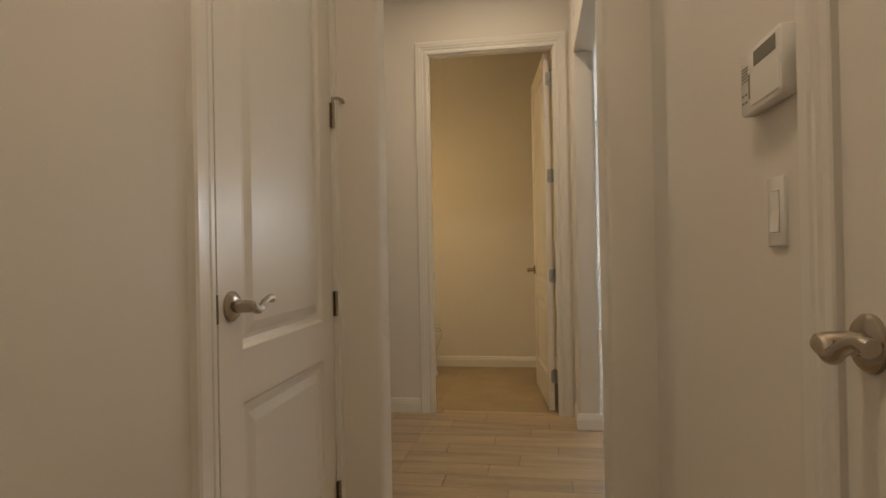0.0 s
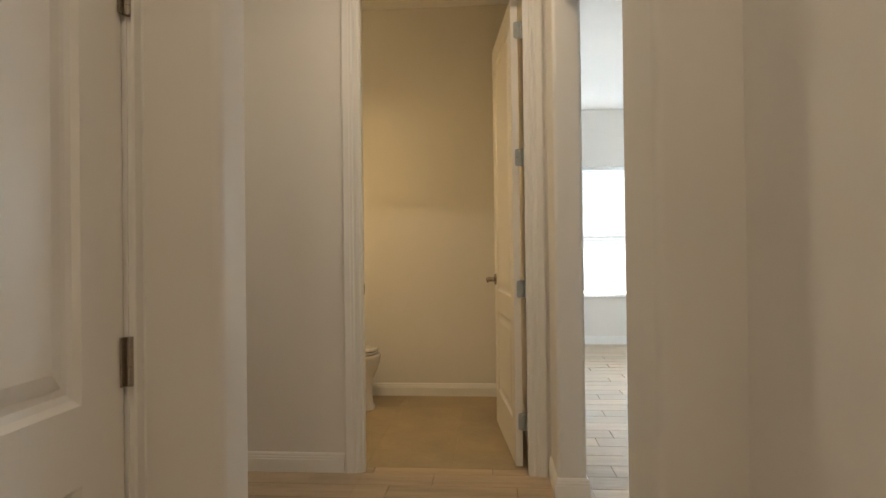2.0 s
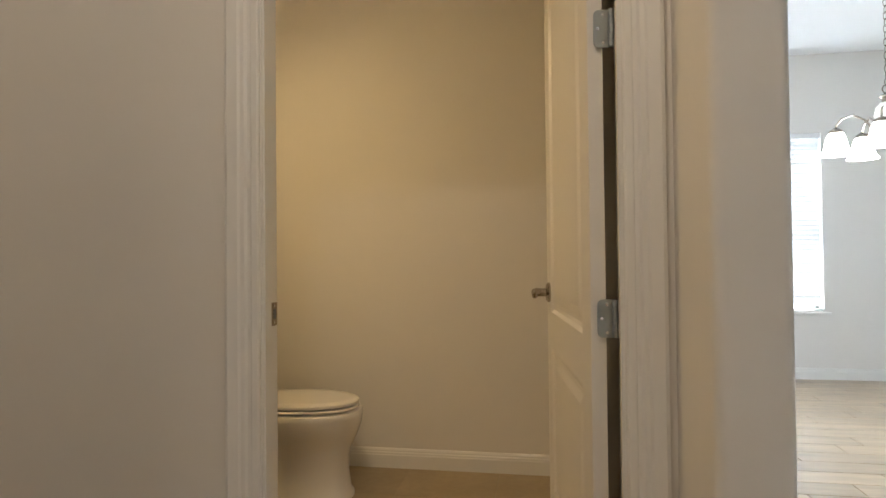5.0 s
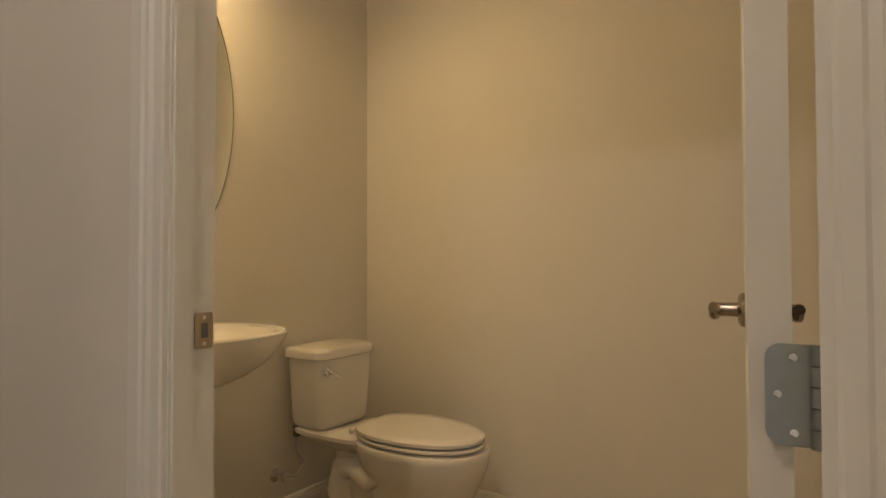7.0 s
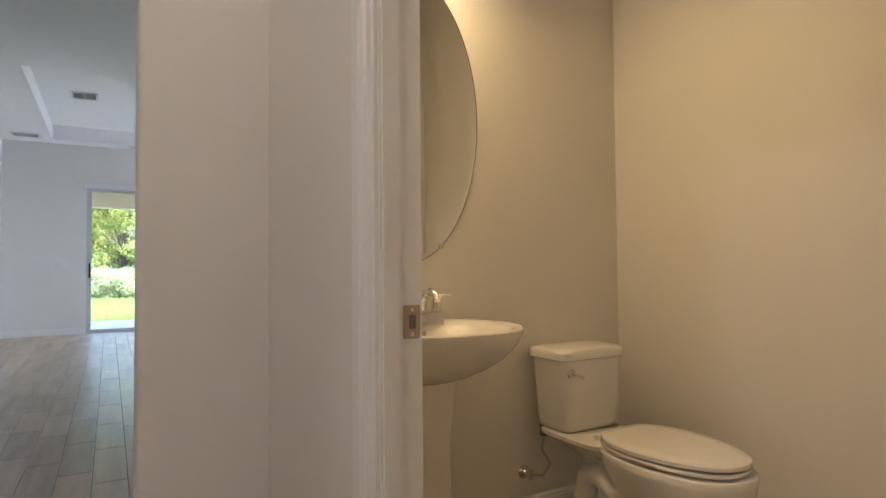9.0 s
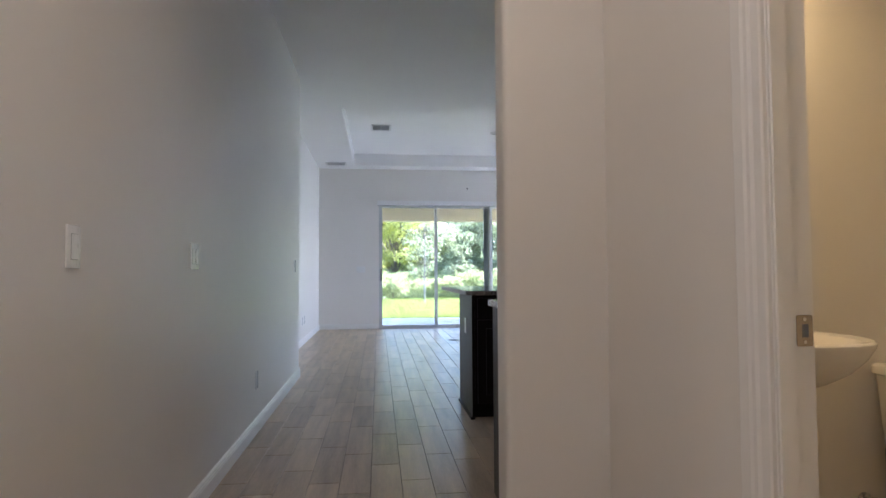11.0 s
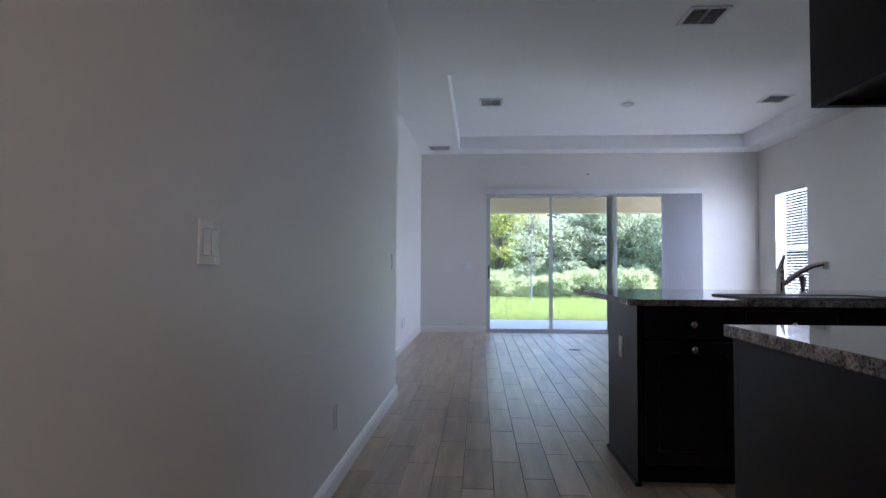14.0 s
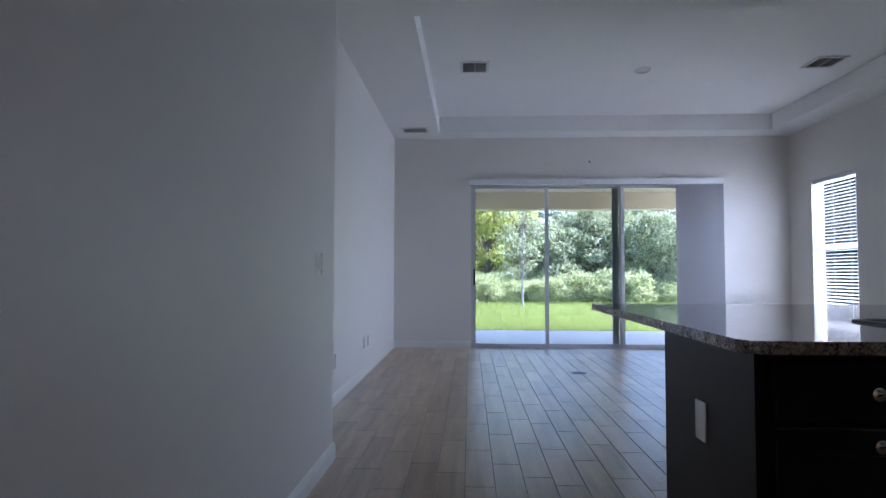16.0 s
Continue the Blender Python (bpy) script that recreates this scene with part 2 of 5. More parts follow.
# walls
bm = gate("x", -1.12, 1.08, 0, 0.075, -0.02, 0.862, DOOR + 0.02, H)
structure("wall_powder_front", bm, M_WALL, "cream painted drywall round the powder room doorway", "wall")
bm = prism(bmesh.new(), rounded(-0.93, -0.79, -0.335, -0.0005, R, R), 0, H)
structure("wall_stub_kitchen", bm, M_WALL, "short cream drywall return with rounded corners", "wall", True)
bm = prism(bmesh.new(), rounded(0.95, 1.08, -0.28, -0.0005, R, R), 0, H)
structure("wall_stub_dining", bm, M_WALL, "short cream drywall return beside the dining opening", "wall", True)
structure("wall_header_dining", boxes((0.961, 1.079, -1.62, -0.26, 2.31, H)), M_WALL, "drywall header over the dining room opening", "wall")
structure("wall_powder_left", boxes((-1.12, PL, 0.075, GRIGHT + 0.15, 0, H)), M_WALL, "cream drywall behind toilet and sink", "wall")
structure("wall_powder_back", boxes((PL, PR, BACK, BACK + 0.12, 0, H)), M_WALL, "plain cream drywall back wall of the powder room", "wall")
structure("wall_dining_left", boxes((PR, 1.08, 0.075, DIN_Y, 0, H)), M_WALL, "cream drywall between powder room and dining room", "wall")
bm = prism(bmesh.new(), rounded(0.96, 1.089, -1.85, -1.6, R, 0, 0, R), 0, H)
structure("wall_stub_hall", bm, M_WALL, "short cream drywall return at the hall corner", "wall", True)
structure("wall_hall_right", boxes((HR, 1.24, -5.0, -1.72, 0, H), (1.089, HR, -1.85, -1.72, 0, H)), M_WALL, "cream drywall of the entry hall", "wall")
bm = gate("y", -5.0, -1.654, -0.12, 0, -2.737, -1.905, DOOR + 0.02, H)
structure("wall_hall_left", bm, M_WALL, "cream drywall of the entry hall with a doorway", "wall")
bm = prism(bmesh.new(), rounded(JOG, -0.03, -1.654, LEFT, 0, 0, 0.035, R, 8), 0, H)
structure("wall_cross_hall", bm, M_WALL, "long plain drywall with switches, grey in the shade", "wall", True)
structure("wall_great_left", boxes((FAR - 0.15, JOG, GLEFT - 0.12, GLEFT, 0, H), (JOG, JOG + 0.12, GLEFT - 0.12, -1.655, 0, H)), M_WALL, "plain drywall side wall of the great room", "wall")
bm = prism(bmesh.new(), rounded(0.0, 0.162, -1.888, -1.765, 0, R, R, 0), 0, H)
structure("wall_stub_door", bm, M_WALL, "short cream drywall return beside the hall door", "wall", True)
SL0, SL1, SLZ = -0.72, 2.55, 2.37
bm = gate("y", GLEFT, GRIGHT, FAR - 0.15, FAR, SL0, SL1, SLZ, H)
structure("wall_great_far", bm, M_WALL, "drywall round the wide sliding glass door", "wall")
RW0, RW1, RZ0, RZ1 = -9.62, -8.72, 0.62, 2.31
bm = pierced(FAR - 0.15, -1.12, GRIGHT, GRIGHT + 0.15, RW0, RW1, RZ0, RZ1, H)
structure("wall_great_right", bm, M_WALL, "drywall with a single tall window", "wall")
DW0, DW1, DZ0, DZ1 = 1.55, 3.08, 0.58, 2.14
bm = pierced(1.08, DIN_X, DIN_Y, DIN_Y + 0.15, DW0, DW1, DZ0, DZ1, H)
structure("wall_dining_window", bm, M_WALL, "bright white drywall round the dining window", "wall")
structure("wall_dining_right", boxes((DIN_X, DIN_X + 0.12, -1.72, DIN_Y + 0.15, 0, H)), M_WALL, "plain bright drywall of the dining room", "wall")
structure("wall_dining_rear", boxes((1.09, DIN_X, -1.72, -1.6, 0, H)), M_WALL, "plain drywall closing the dining room", "wall")
# added out of view to block sky light behind the hall door
structure("wall_light_block", boxes((-1.0, -0.9, -5.0, -1.655, 0, H)), M_WALL, "unseen drywall added to stop light behind the hall door", "wall")
structure("wall_hall_rear", boxes((-1.0, HR, -5.12, -5.0, 0, H)), M_WALL, "plain drywall closing the entry hall", "wall")

# ceiling with its raised tray
TX0, TX1, TY0, TY1 = -9.79, -6.09, -1.17, 3.40
bm = boxes((TX1, DIN_X, -5.12, DIN_Y, H, H + 0.1), (FAR, TX0, GLEFT, GRIGHT, H, H + 0.1), (TX0, TX1, GLEFT, TY0, H, H + 0.1), (TX0, TX1, TY1, GRIGHT, H, H + 0.1),
           (TX0 - 0.1, TX0, TY0 - 0.1, TY1 + 0.1, H + 0.1, TRAY + 0.1), (TX1, TX1 + 0.1, TY0 - 0.1, TY1 + 0.1, H + 0.1, TRAY + 0.1),
           (TX0, TX1, TY0 - 0.1, TY0, H + 0.1, TRAY + 0.1), (TX0, TX1, TY1, TY1 + 0.1, H + 0.1, TRAY + 0.1), (TX0, TX1, TY0, TY1, TRAY, TRAY + 0.1))
structure("ceiling", bm, M_CEIL, "white textured ceiling with a raised tray", "ceiling")

structure("ceiling_dining", boxes((1.0805, DIN_X, -1.6, DIN_Y, 2.82, H)), M_CEIL, "white textured ceiling of the dining room", "ceiling")

# floor slab under the tiles
floor = structure("floor", boxes((FAR - 0.15, DIN_X, -5.12, DIN_Y, -0.1, -0.006)), M_GROUT, "wood-look plank tile floor with dark grout", "floor")

# outdoors
structure("ground", boxes((-900, 900, -900, 900, -0.5, -0.16)), mat("lawn_soil", (0.15, 0.18, 0.06), 0.9, var=0.3, scale=0.8), "flat lawn reaching far out", "ground")
structure("lanai_slab", boxes((-13.1, FAR - 0.15, -4, 7, -0.15, -0.03)), M_CONC, "pale concrete slab of the covered porch", "pavement")
# third box: unseen eave, added to keep the sun off the slab
bm = boxes((-13.1, FAR - 0.15, -4, 7, 2.62, 2.8), (-13.1, -12.8, -4, 7, 2.30, 2.62), (-14.15, -13.1, -4, 7, 2.52, 2.62))
structure("lanai_roof", bm, M_TAN, "tan painted porch ceiling and beam, with an added unseen eave", "roof")


# ---- doors, casings, baseboards ----
def molding(bm, x0, x1, z0, z1, y, s):
    """A raised door panel on the face y, proud towards s."""
    rings = []
    for inset, d in ((0, 0), (0.010, -0.008), (0.022, -0.010), (0.034, -0.009), (0.062, -0.002)):
        a, b, c, e = x0 + inset, x1 - inset, z0 + inset, z1 - inset
        ring = [(a, y + s * d, c), (b, y + s * d, c), (b, y + s * d, e), (a, y + s * d, e)]
        rings.append(ring)
    vs = [[bm.verts.new(p) for p in r] for r in rings]
    for p, q in zip(vs, vs[1:]):
        for i in range(4):
            bm.faces.new((p[i], p[(i + 1) % 4], q[(i + 1) % 4], q[i]))
    bm.faces.new(vs[-1])


def door_leaf(parent, w, h, t=0.035, label=""):
    """Two-panel moulded leaf: hinge edge at x 0, front face y 0, back face y -t."""
    z0, st = 0.012, 0.112
    ua, ub, la, lb = 0.875, h - 0.125, 0.235, 0.745
    bm = boxes((0, st, -t, 0, z0, h), (w - st, w, -t, 0, z0, h), (st, w - st, -t, 0, ub, h), (st, w - st, -t, 0, lb, ua), (st, w - st, -t, 0, z0, la))
    for a, b in ((la, lb), (ua, ub)):
        molding(bm, st, w - st, a, b, 0, 1)
        molding(bm, st, w - st, a, b, -t, -1)
    return part("leaf", bm, M_DOOR, parent, label)


def lever_set(parent, x, z, toward, y=0.0, s=1):
    """Rose, neck and waved lever on the face y; the lever points along x by toward."""
    bm = lathe(bmesh.new(), [(0.036, 0), (0.036, 0.006), (0.030, 0.012), (0.016, 0.014)], n=28)
    turned(bm, pose(x, y, z, -90 * s, 0, 0))
    part("rose", bm, M_NICKEL, parent, "satin nickel rose", True)
    part("neck", turned(lathe(bmesh.new(), [(0.015, 0.010), (0.0145, 0.052), (0.012, 0.062), (0.006, 0.066)], n=20), pose(x, y, z, -90 * s, 0, 0)), M_NICKEL, parent, "", True)
    pts, rad = [], []
    for k in range(25):
        u = k / 24
        wave = -0.010 * math.sin(math.pi * min(u / 0.45, 1.0)) + (0.013 * math.sin(math.pi * 0.72 * (u - 0.42) / 0.58) if u > 0.42 else 0.0)
        pts.append((x + toward * (0.004 + 0.100 * u), y + s * (0.054 + 0.004 * math.sin(math.pi * u)), z + wave))
        rad.append(0.0125 - 0.0045 * min(u / 0.6, 1.0) + (0.003 * (u - 0.8) / 0.2 if u > 0.8 else 0.0))
    part("lever", tube(bmesh.new(), pts, rad, 14), M_NICKEL, parent, "curved satin nickel lever", True)


def hinge_plate(parent, m, mirrored=1):
    """Rounded hinge leaf in the plane y 0 with its knuckle at x 0."""
    k = 0.5 * 0.089
    pl = part("hinge", turned(prism(bmesh.new(), rounded(-0.004, 0.044, -k, k, 0, 0.013, 0.013, 0), 0, 0.0022), m @ Matrix.Rotation(radians(90), 4, "X")), M_STEELH, parent, "dull zinc hinge leaf")
    bm = bmesh.new()
    for i in range(5):
        tube(bm, [(0.004, 0.004, -k + 0.0179 * i + 0.0006), (0.004, 0.004, -k + 0.0179 * (i + 1) - 0.0006)], 0.0062, 12)
    turned(bm, m)
    part("knuckle", bm, M_STEELH, pl, "", True)
    for x, z in ((0.022, 0.033), (0.034, 0.0), (0.022, -0.033)):
        bm = lathe(bmesh.new(), [(0.0036, 0.0), (0.0036, 0.001), (0.0025, 0.0014)], n=12)
        box(bm, -0.0026, 0.0026, -0.0005, 0.0005, 0.0010, 0.0017)
        box(bm, -0.0005, 0.0005, -0.0026, 0.0026, 0.0010, 0.00165)
        part("screw", turned(bm, m @ pose(x, 0.0, z, -90, 0, 0)), M_CHROME, pl)


# zinc grey, its blue lean holding the cool hall light it reflects
M_STEELH = mat("zinc_hinge_cool_tint", (0.40, 0.44, 0.46), 0.38, 1.0, var=0.08, scale=30)

CAS_PROFILE = [(0.0, 0.010), (0.004, 0.013), (0.018, 0.0135), (0.022, 0.0105), (0.030, 0.0105), (0.036, 0.0155), (0.046, 0.0155), (0.052, 0.019), (0.078, 0.020), (0.086, 0.016), (0.088, 0.0)]


def casing(bm, x0, x1, z1, y, s):
    """Moulded casing round an opening x0..x1 up to z1 on the face y, proud towards s, mitred at the head."""
    rings = [[], [], [], []]
    for d, p in [(0.0, 0.0)] + CAS_PROFILE:
        yy = y + s * p
        rings[0].append((x0 - d, yy, 0)), rings[1].append((x0 - d, yy, z1 + d)), rings[2].append((x1 + d, yy, z1 + d)), rings[3].append((x1 + d, yy, 0))
    vs = [[bm.verts.new(q) for q in r] for r in rings]
    for a, b in zip(vs, vs[1:]):
        for i in range(len(a) - 1):
            bm.faces.new((a[i], a[i + 1], b[i + 1], b[i]))
    bm.faces.new(vs[0]), bm.faces.new(vs[3])
    return bm


def door_frame(name, x0, x1, depth, m, label, faces=(1, -1), stop=None, lip=0.011):
    """Jambs, head, stops and casings of a doorway through a wall of that depth (y 0 to depth)."""
    fr = structure(name, turned(boxes((x0 - 0.019, x0, -0.002, depth + 0.002, 0, DOOR), (x1, x1 + 0.019, -0.002, depth + 0.002, 0, DOOR), (x0 - 0.019, x1 + 0.019, -0.002, depth + 0.002, DOOR, DOOR + 0.019)), m), M_TRIM, label, "door frame")
    if stop is not None:
        a, b = stop
        part("door_stop", turned(boxes((x0, x0 + lip, a, b, 0, DOOR), (x1 - lip, x1, a, b, 0, DOOR), (x0, x1, a, b, DOOR - lip, DOOR)), m), M_TRIM, fr)
    for s in faces:
        part("casing", turned(casing(bmesh.new(), x0 - 0.004, x1 + 0.004, DOOR + 0.004, 0.0 if s < 0 else depth, s), m), M_TRIM, fr)
    return fr


BASE_PROFILE = [(0.0, 0.0), (0.013, 0.0), (0.013, 0.064), (0.011, 0.069), (0.011, 0.077), (0.008, 0.082), (0.008, 0.089), (0.004, 0.097), (0.0, 0.099)]


def baseboard(*runs):
    """Moulded baseboards along runs of plan points; each run is proud to its left."""
    for run in runs:
        bm = bmesh.new()
        pts = [Vector((x, y, 0)) for x, y in run]
        rings = []
        for i, p in enumerate(pts):
            ns = []
            for a, b in ((i - 1, i), (i, i + 1)):
                if a >= 0 and b < len(pts):
                    d = (pts[b] - pts[a]).normalized()
                    ns.append(Vector((-d.y, d.x, 0)))
            n = sum(ns, Vector())
            n = n / max(n.dot(ns[0]), 1e-6) if len(ns) > 1 else ns[0]
            rings.append([p + n * q + Vector((0, 0, z)) for q, z in BASE_PROFILE])
        loft(bm, rings)
        structure("baseboard", bm, M_TRIM, "white moulded baseboard along the wall foot", "baseboard")


baseboard([(-0.096, 0.0), (-0.79, 0.0), (-0.79, -0.335), (-0.93, -0.335), (-0.93, -0.02)])
baseboard([(1.08, -0.02), (1.08, -0.28), (0.95, -0.28), (0.95, 0.0), (0.942, 0.0)],
          [(HR, -2.998), (HR, -1.85), (0.96, -1.85), (0.96, -1.6), (1.09, -1.6)],
          [(JOG, GLEFT), (JOG, LEFT), (-0.03, LEFT), (-0.03, -1.652)],
          [(0.0, -1.765), (0.162, -1.765), (0.162, -1.888), (0.02, -1.888)],
          [(FAR, SL0), (FAR, GLEFT), (JOG, GLEFT)],
          [(-1.12, GRIGHT), (FAR, GRIGHT), (FAR, SL1)],
          [(0.0, -2.81), (0.0, -5.0)],
          [(PR, 0.08), (PR, BACK), (PL, BACK), (PL, 0.08)],
          [(DIN_X, -1.6), (DIN_X, DIN_Y), (1.08, DIN_Y), (1.08, 0.0)])

# powder room doorway and its open door
door_frame("door_frame_powder", 0.0, 0.842, 0.075, Matrix.Identity(4), "white moulded casing and jambs of the powder room", faces=(-1,), stop=(0.002, 0.034), lip=0.006)
pd = thing("door_1", "open white two-panel door with nickel lever", "door", kind="structure")
pm = pose(0.7795, 0.088, 0, 0, 0, 96.3)
leaf = door_leaf(pd, 0.825, 2.435)
leaf.matrix_basis = pm
before = set(pd.children)
lever_set(pd, 0.765, 0.942, -1, 0.0, 1)
lever_set(pd, 0.765, 0.942, -1, -0.035, -1)
for o in set(pd.children) - before:
    o.matrix_basis = pm
for z in (2.262, 1.604, 0.925, 0.244):
    hinge_plate(pd, pose(0.837, 0.084, z, 0, 0, 187))
# strike plate on the other jamb
bm = prism(bmesh.new(), rounded(-0.016, 0.016, -0.029, 0.029, 0.004, 0.004, 0.004, 0.004), 0, 0.002)
sp = thing("strike_plate", "satin nickel strike plate on the door jamb", "strike plate")
sm = pose(0.0006, 0.0565, 0.933, 0, 90, 0) @ pose(0, 0, 0, 0, 0, 90)
part("plate", turned(bm, sm), M_NICKEL, sp)
part("latch_hole", turned(boxes((-0.005, 0.007, -0.012, 0.012, 0.0015, 0.0026)), sm), M_GREY, sp)
for yy in (-0.021, 0.021):
    part("screw", turned(lathe(bmesh.new(), [(0.0035, 0.0015), (0.0035, 0.0026)], (0, yy, 0), 10), sm), M_CHROME, sp)

# left hall door, closed; hinge barrels show on the hall side
door_frame("door_frame_hall", 0.0, 0.792, 0.12, pose(-0.12, -1.925, 0, 0, 0, -90), "white moulded casing of the hall door", faces=(1,), stop=(0.045, 0.083))
hd = thing("door_2", "closed white two-panel door with curved nickel lever", "door", kind="structure")
hm = pose(-0.004, -1.93, 0, 0, 0, -88.9)
door_leaf(hd, 0.785, 2.435).matrix_basis = hm
before = set(hd.children)
lever_set(hd, 0.728, 0.985, -1)
part("latch_plate", boxes((0.7852, 0.7905, -0.020, 0.0016, 0.950, 1.016)), M_GREY, hd, "dark latch face plate")
for o in set(hd.children) - before:
    o.matrix_basis = hm
for z in (2.26, 1.60, 0.925, 0.245):
    bm = bmesh.new()
    for i in range(5):
        tube(bm, [(0.006, -1.927, z - 0.045 + 0.018 * i), (0.006, -1.927, z - 0.0276 + 0.018 * i)], 0.0068, 12)
    box(bm, -0.002, 0.0015, -1.944, -1.909, z - 0.0445, z + 0.0445)
    hg = part("hinge", bm, M_NICKEL, hd, "satin nickel hinge", True)
    if abs(z - 1.60) < 0.01:
        part("pin_stop", tube(bmesh.new(), [(0.006, -1.93, z + 0.045), (0.006, -1.93, z + 0.062), (0.018, -1.915, z + 0.066), (0.03, -1.895, z + 0.064), (0.034, -1.886, z + 0.054)], 0.006, 10), M_NICKEL, hg, "bent hinge-pin door stop", True)

# right hall door (closed), whose lever stands beside the alarm panel
sd = thing("door_3", "closed white two-panel side door with lever", "door", kind="structure")
sm3 = pose(HR - 0.003, -3.925, 0, 0, 0, 90)
door_leaf(sd, 0.826, 2.435, 0.003).matrix_basis = sm3
before = set(sd.children)
lever_set(sd, 0.766, 0.985, -1)
part("casing", casing(bmesh.new(), -0.008, 0.834, DOOR, -0.003, 1), M_TRIM, sd)
for o in set(sd.children) - before:
    o.matrix_basis = sm3


# ---- wall plates ----
def wall_plate(name, label, category, m, gangs=1, outlet=False, group="", face=None):
    """Plate in the plane y 0 of m, proud towards -y, with rockers or an outlet face."""
    t = thing(name, label, category, group=group)
    w, h = 0.070 + 0.046 * (max(gangs, 1) - 1), 0.115
    face = face or M_PLATE
    bm = bmesh.new()
    box(bm, -w / 2, w / 2, -0.006, 0.001, -h / 2, h / 2, 0.003, 2)
    part("plate", turned(bm, m), face, t, "", True)
    for g in range(gangs):
        x = (g - (gangs - 1) / 2) * 0.046
        # dark sheet stands in for the shade round the insert
        part("gap_shade", turned(boxes((x - 0.0178, x + 0.0178, -0.0064, -0.003, -0.0345, 0.0345)), m), M_GREY, t)
        bm = bmesh.new()
        if outlet:
            box(bm, x - 0.0165, x + 0.0165, -0.0085, -0.003, -0.0332, 0.0332, 0.001, 1)
            fc = part("outlet_face", turned(bm, m), face, t)
            for z in (-0.017, 0.017):
                part("slot", turned(boxes((x - 0.0075, x - 0.0055, -0.0089, -0.006, z - 0.004, z + 0.005), (x + 0.0055, x + 0.0075, -0.0089, -0.006, z - 0.004, z + 0.004), (x - 0.002, x + 0.002, -0.0089, -0.006, z - 0.011, z - 0.008)), m), M_GREY, fc)
        else:
            pts = [(-0.0335, -0.0095), (0.0, -0.0065), (0.0335, -0.0075), (0.0335, -0.002), (-0.0335, -0.002)]
            loft(bm, [[(x + sx * 0.0165, y, z) for z, y in pts] for sx in (-1, 1)])
            part("rocker", turned(bm, m), face, t)
    return t


def on_left(x, z):
    return pose(x, LEFT, z, 0, 0, 180)


wall_plate("light_switch", "white single rocker switch on the hall wall", "light switch", on_left(-0.625, 1.118), 1, group="hall switches", face=M_FILM)
wall_plate("light_switch", "glossy white double rocker switch", "light switch", on_left(-1.646, 1.122), 2, group="hall switches", face=M_FILM)
wall_plate("light_switch", "white double rocker switch near the wall end", "light switch", on_left(-4.72, 1.122), 2, group="hall switches", face=M_FILM)
wall_plate("wall_outlet", "white outlet low on the long wall", "outlet", on_left(-2.99, 0.345), 1, True, "outlets")
wall_plate("wall_outlet", "white outlet low on the great room wall", "outlet", pose(-6.43, GLEFT, 0.35, 0, 0, 180), 1, True, "outlets")
wall_plate("wall_outlet", "white outlet low on the great room wall", "outlet", pose(-7.75, GLEFT, 0.35, 0, 0, 180), 1, True, "outlets")
wall_plate("wall_outlet", "white cable plate beside an outlet", "outlet", pose(-7.98, GLEFT, 0.35, 0, 0, 180), 1, True, "outlets")
wall_plate("light_switch", "white triple switch beside the sliding door", "light switch", pose(FAR, -1.06, 1.125, 0, 0, 90), 3)
wall_plate("wall_outlet", "white outlet on the dining room wall", "outlet", pose(3.59, DIN_Y, 0.33), 1, True, "outlets")
wall_plate("light_switch", "white rocker dimmer under the alarm panel", "light switch", pose(HR, -2.888, 1.16, 0, 0, -90), 1)

# alarm keypad on the right hall wall
kp = thing("alarm_keypad", "white alarm keypad with a small grey screen", "alarm keypad")
km = pose(HR, -2.885, 1.388, 0, 0, -90) @ Matrix.Diagonal((1.15, 1.0, 0.95, 1))
bm = bmesh.new()
box(bm, -0.078, 0.078, -0.026, 0.001, -0.055, 0.058, 0.005, 2)
part("housing", turned(bm, km), M_PLATE, kp, "", True)
part("flap", turned(box(bmesh.new(), -0.030, 0.074, -0.0285, -0.024, -0.046, 0.012, 0.001, 1), km), M_PLATE, kp)
part("screen", turned(boxes((-0.018, 0.062, -0.0268, -0.02, 0.022, 0.048)), km), mat("lcd", (0.16, 0.165, 0.15), 0.25, var=0.03), kp, "grey unlit screen")
for i in range(5):
    part("speaker_slot", turned(boxes((-0.068, -0.044, -0.0266, -0.02, 0.030 - 0.006 * i, 0.0325 - 0.006 * i)), km), M_GREY, kp)
for i in range(2):
    for j in range(2):
        part("button_mark", turned(boxes((-0.070 + 0.014 * j, -0.061 + 0.014 * j, -0.0266, -0.02, -0.02 - 0.014 * i, -0.016 - 0.014 * i)), km), M_GREY, kp)
part("key_column", turned(boxes((-0.040, -0.033, -0.0272, -0.02, -0.03, 0.014)), km), M_GREY, kp)


# ---- powder room fixtures ----
def oval(cx, cy, rx, ry, z, n=36, sq=2.0, back=None):
    out = []
    for k in range(n):
        a = 2 * math.pi * k / n
        c, s = math.cos(a), math.sin(a)
        x = cx + rx * math.copysign(abs(c) ** (2 / sq), c)
        y = cy + ry * math.copysign(abs(s) ** (2 / sq), s)
        if back is not None:
            x = max(x, back)
        out.append((x, y, z))
    return out


TY = 1.228
toilet = thing("toilet", "white two-piece toilet with closed lid", "toilet")
# bowl and foot
def bowl_ring(z, front, back, ry, sq=2.2):
    return oval((front + back) / 2, TY, (front - back) / 2, ry, z, 40, sq)


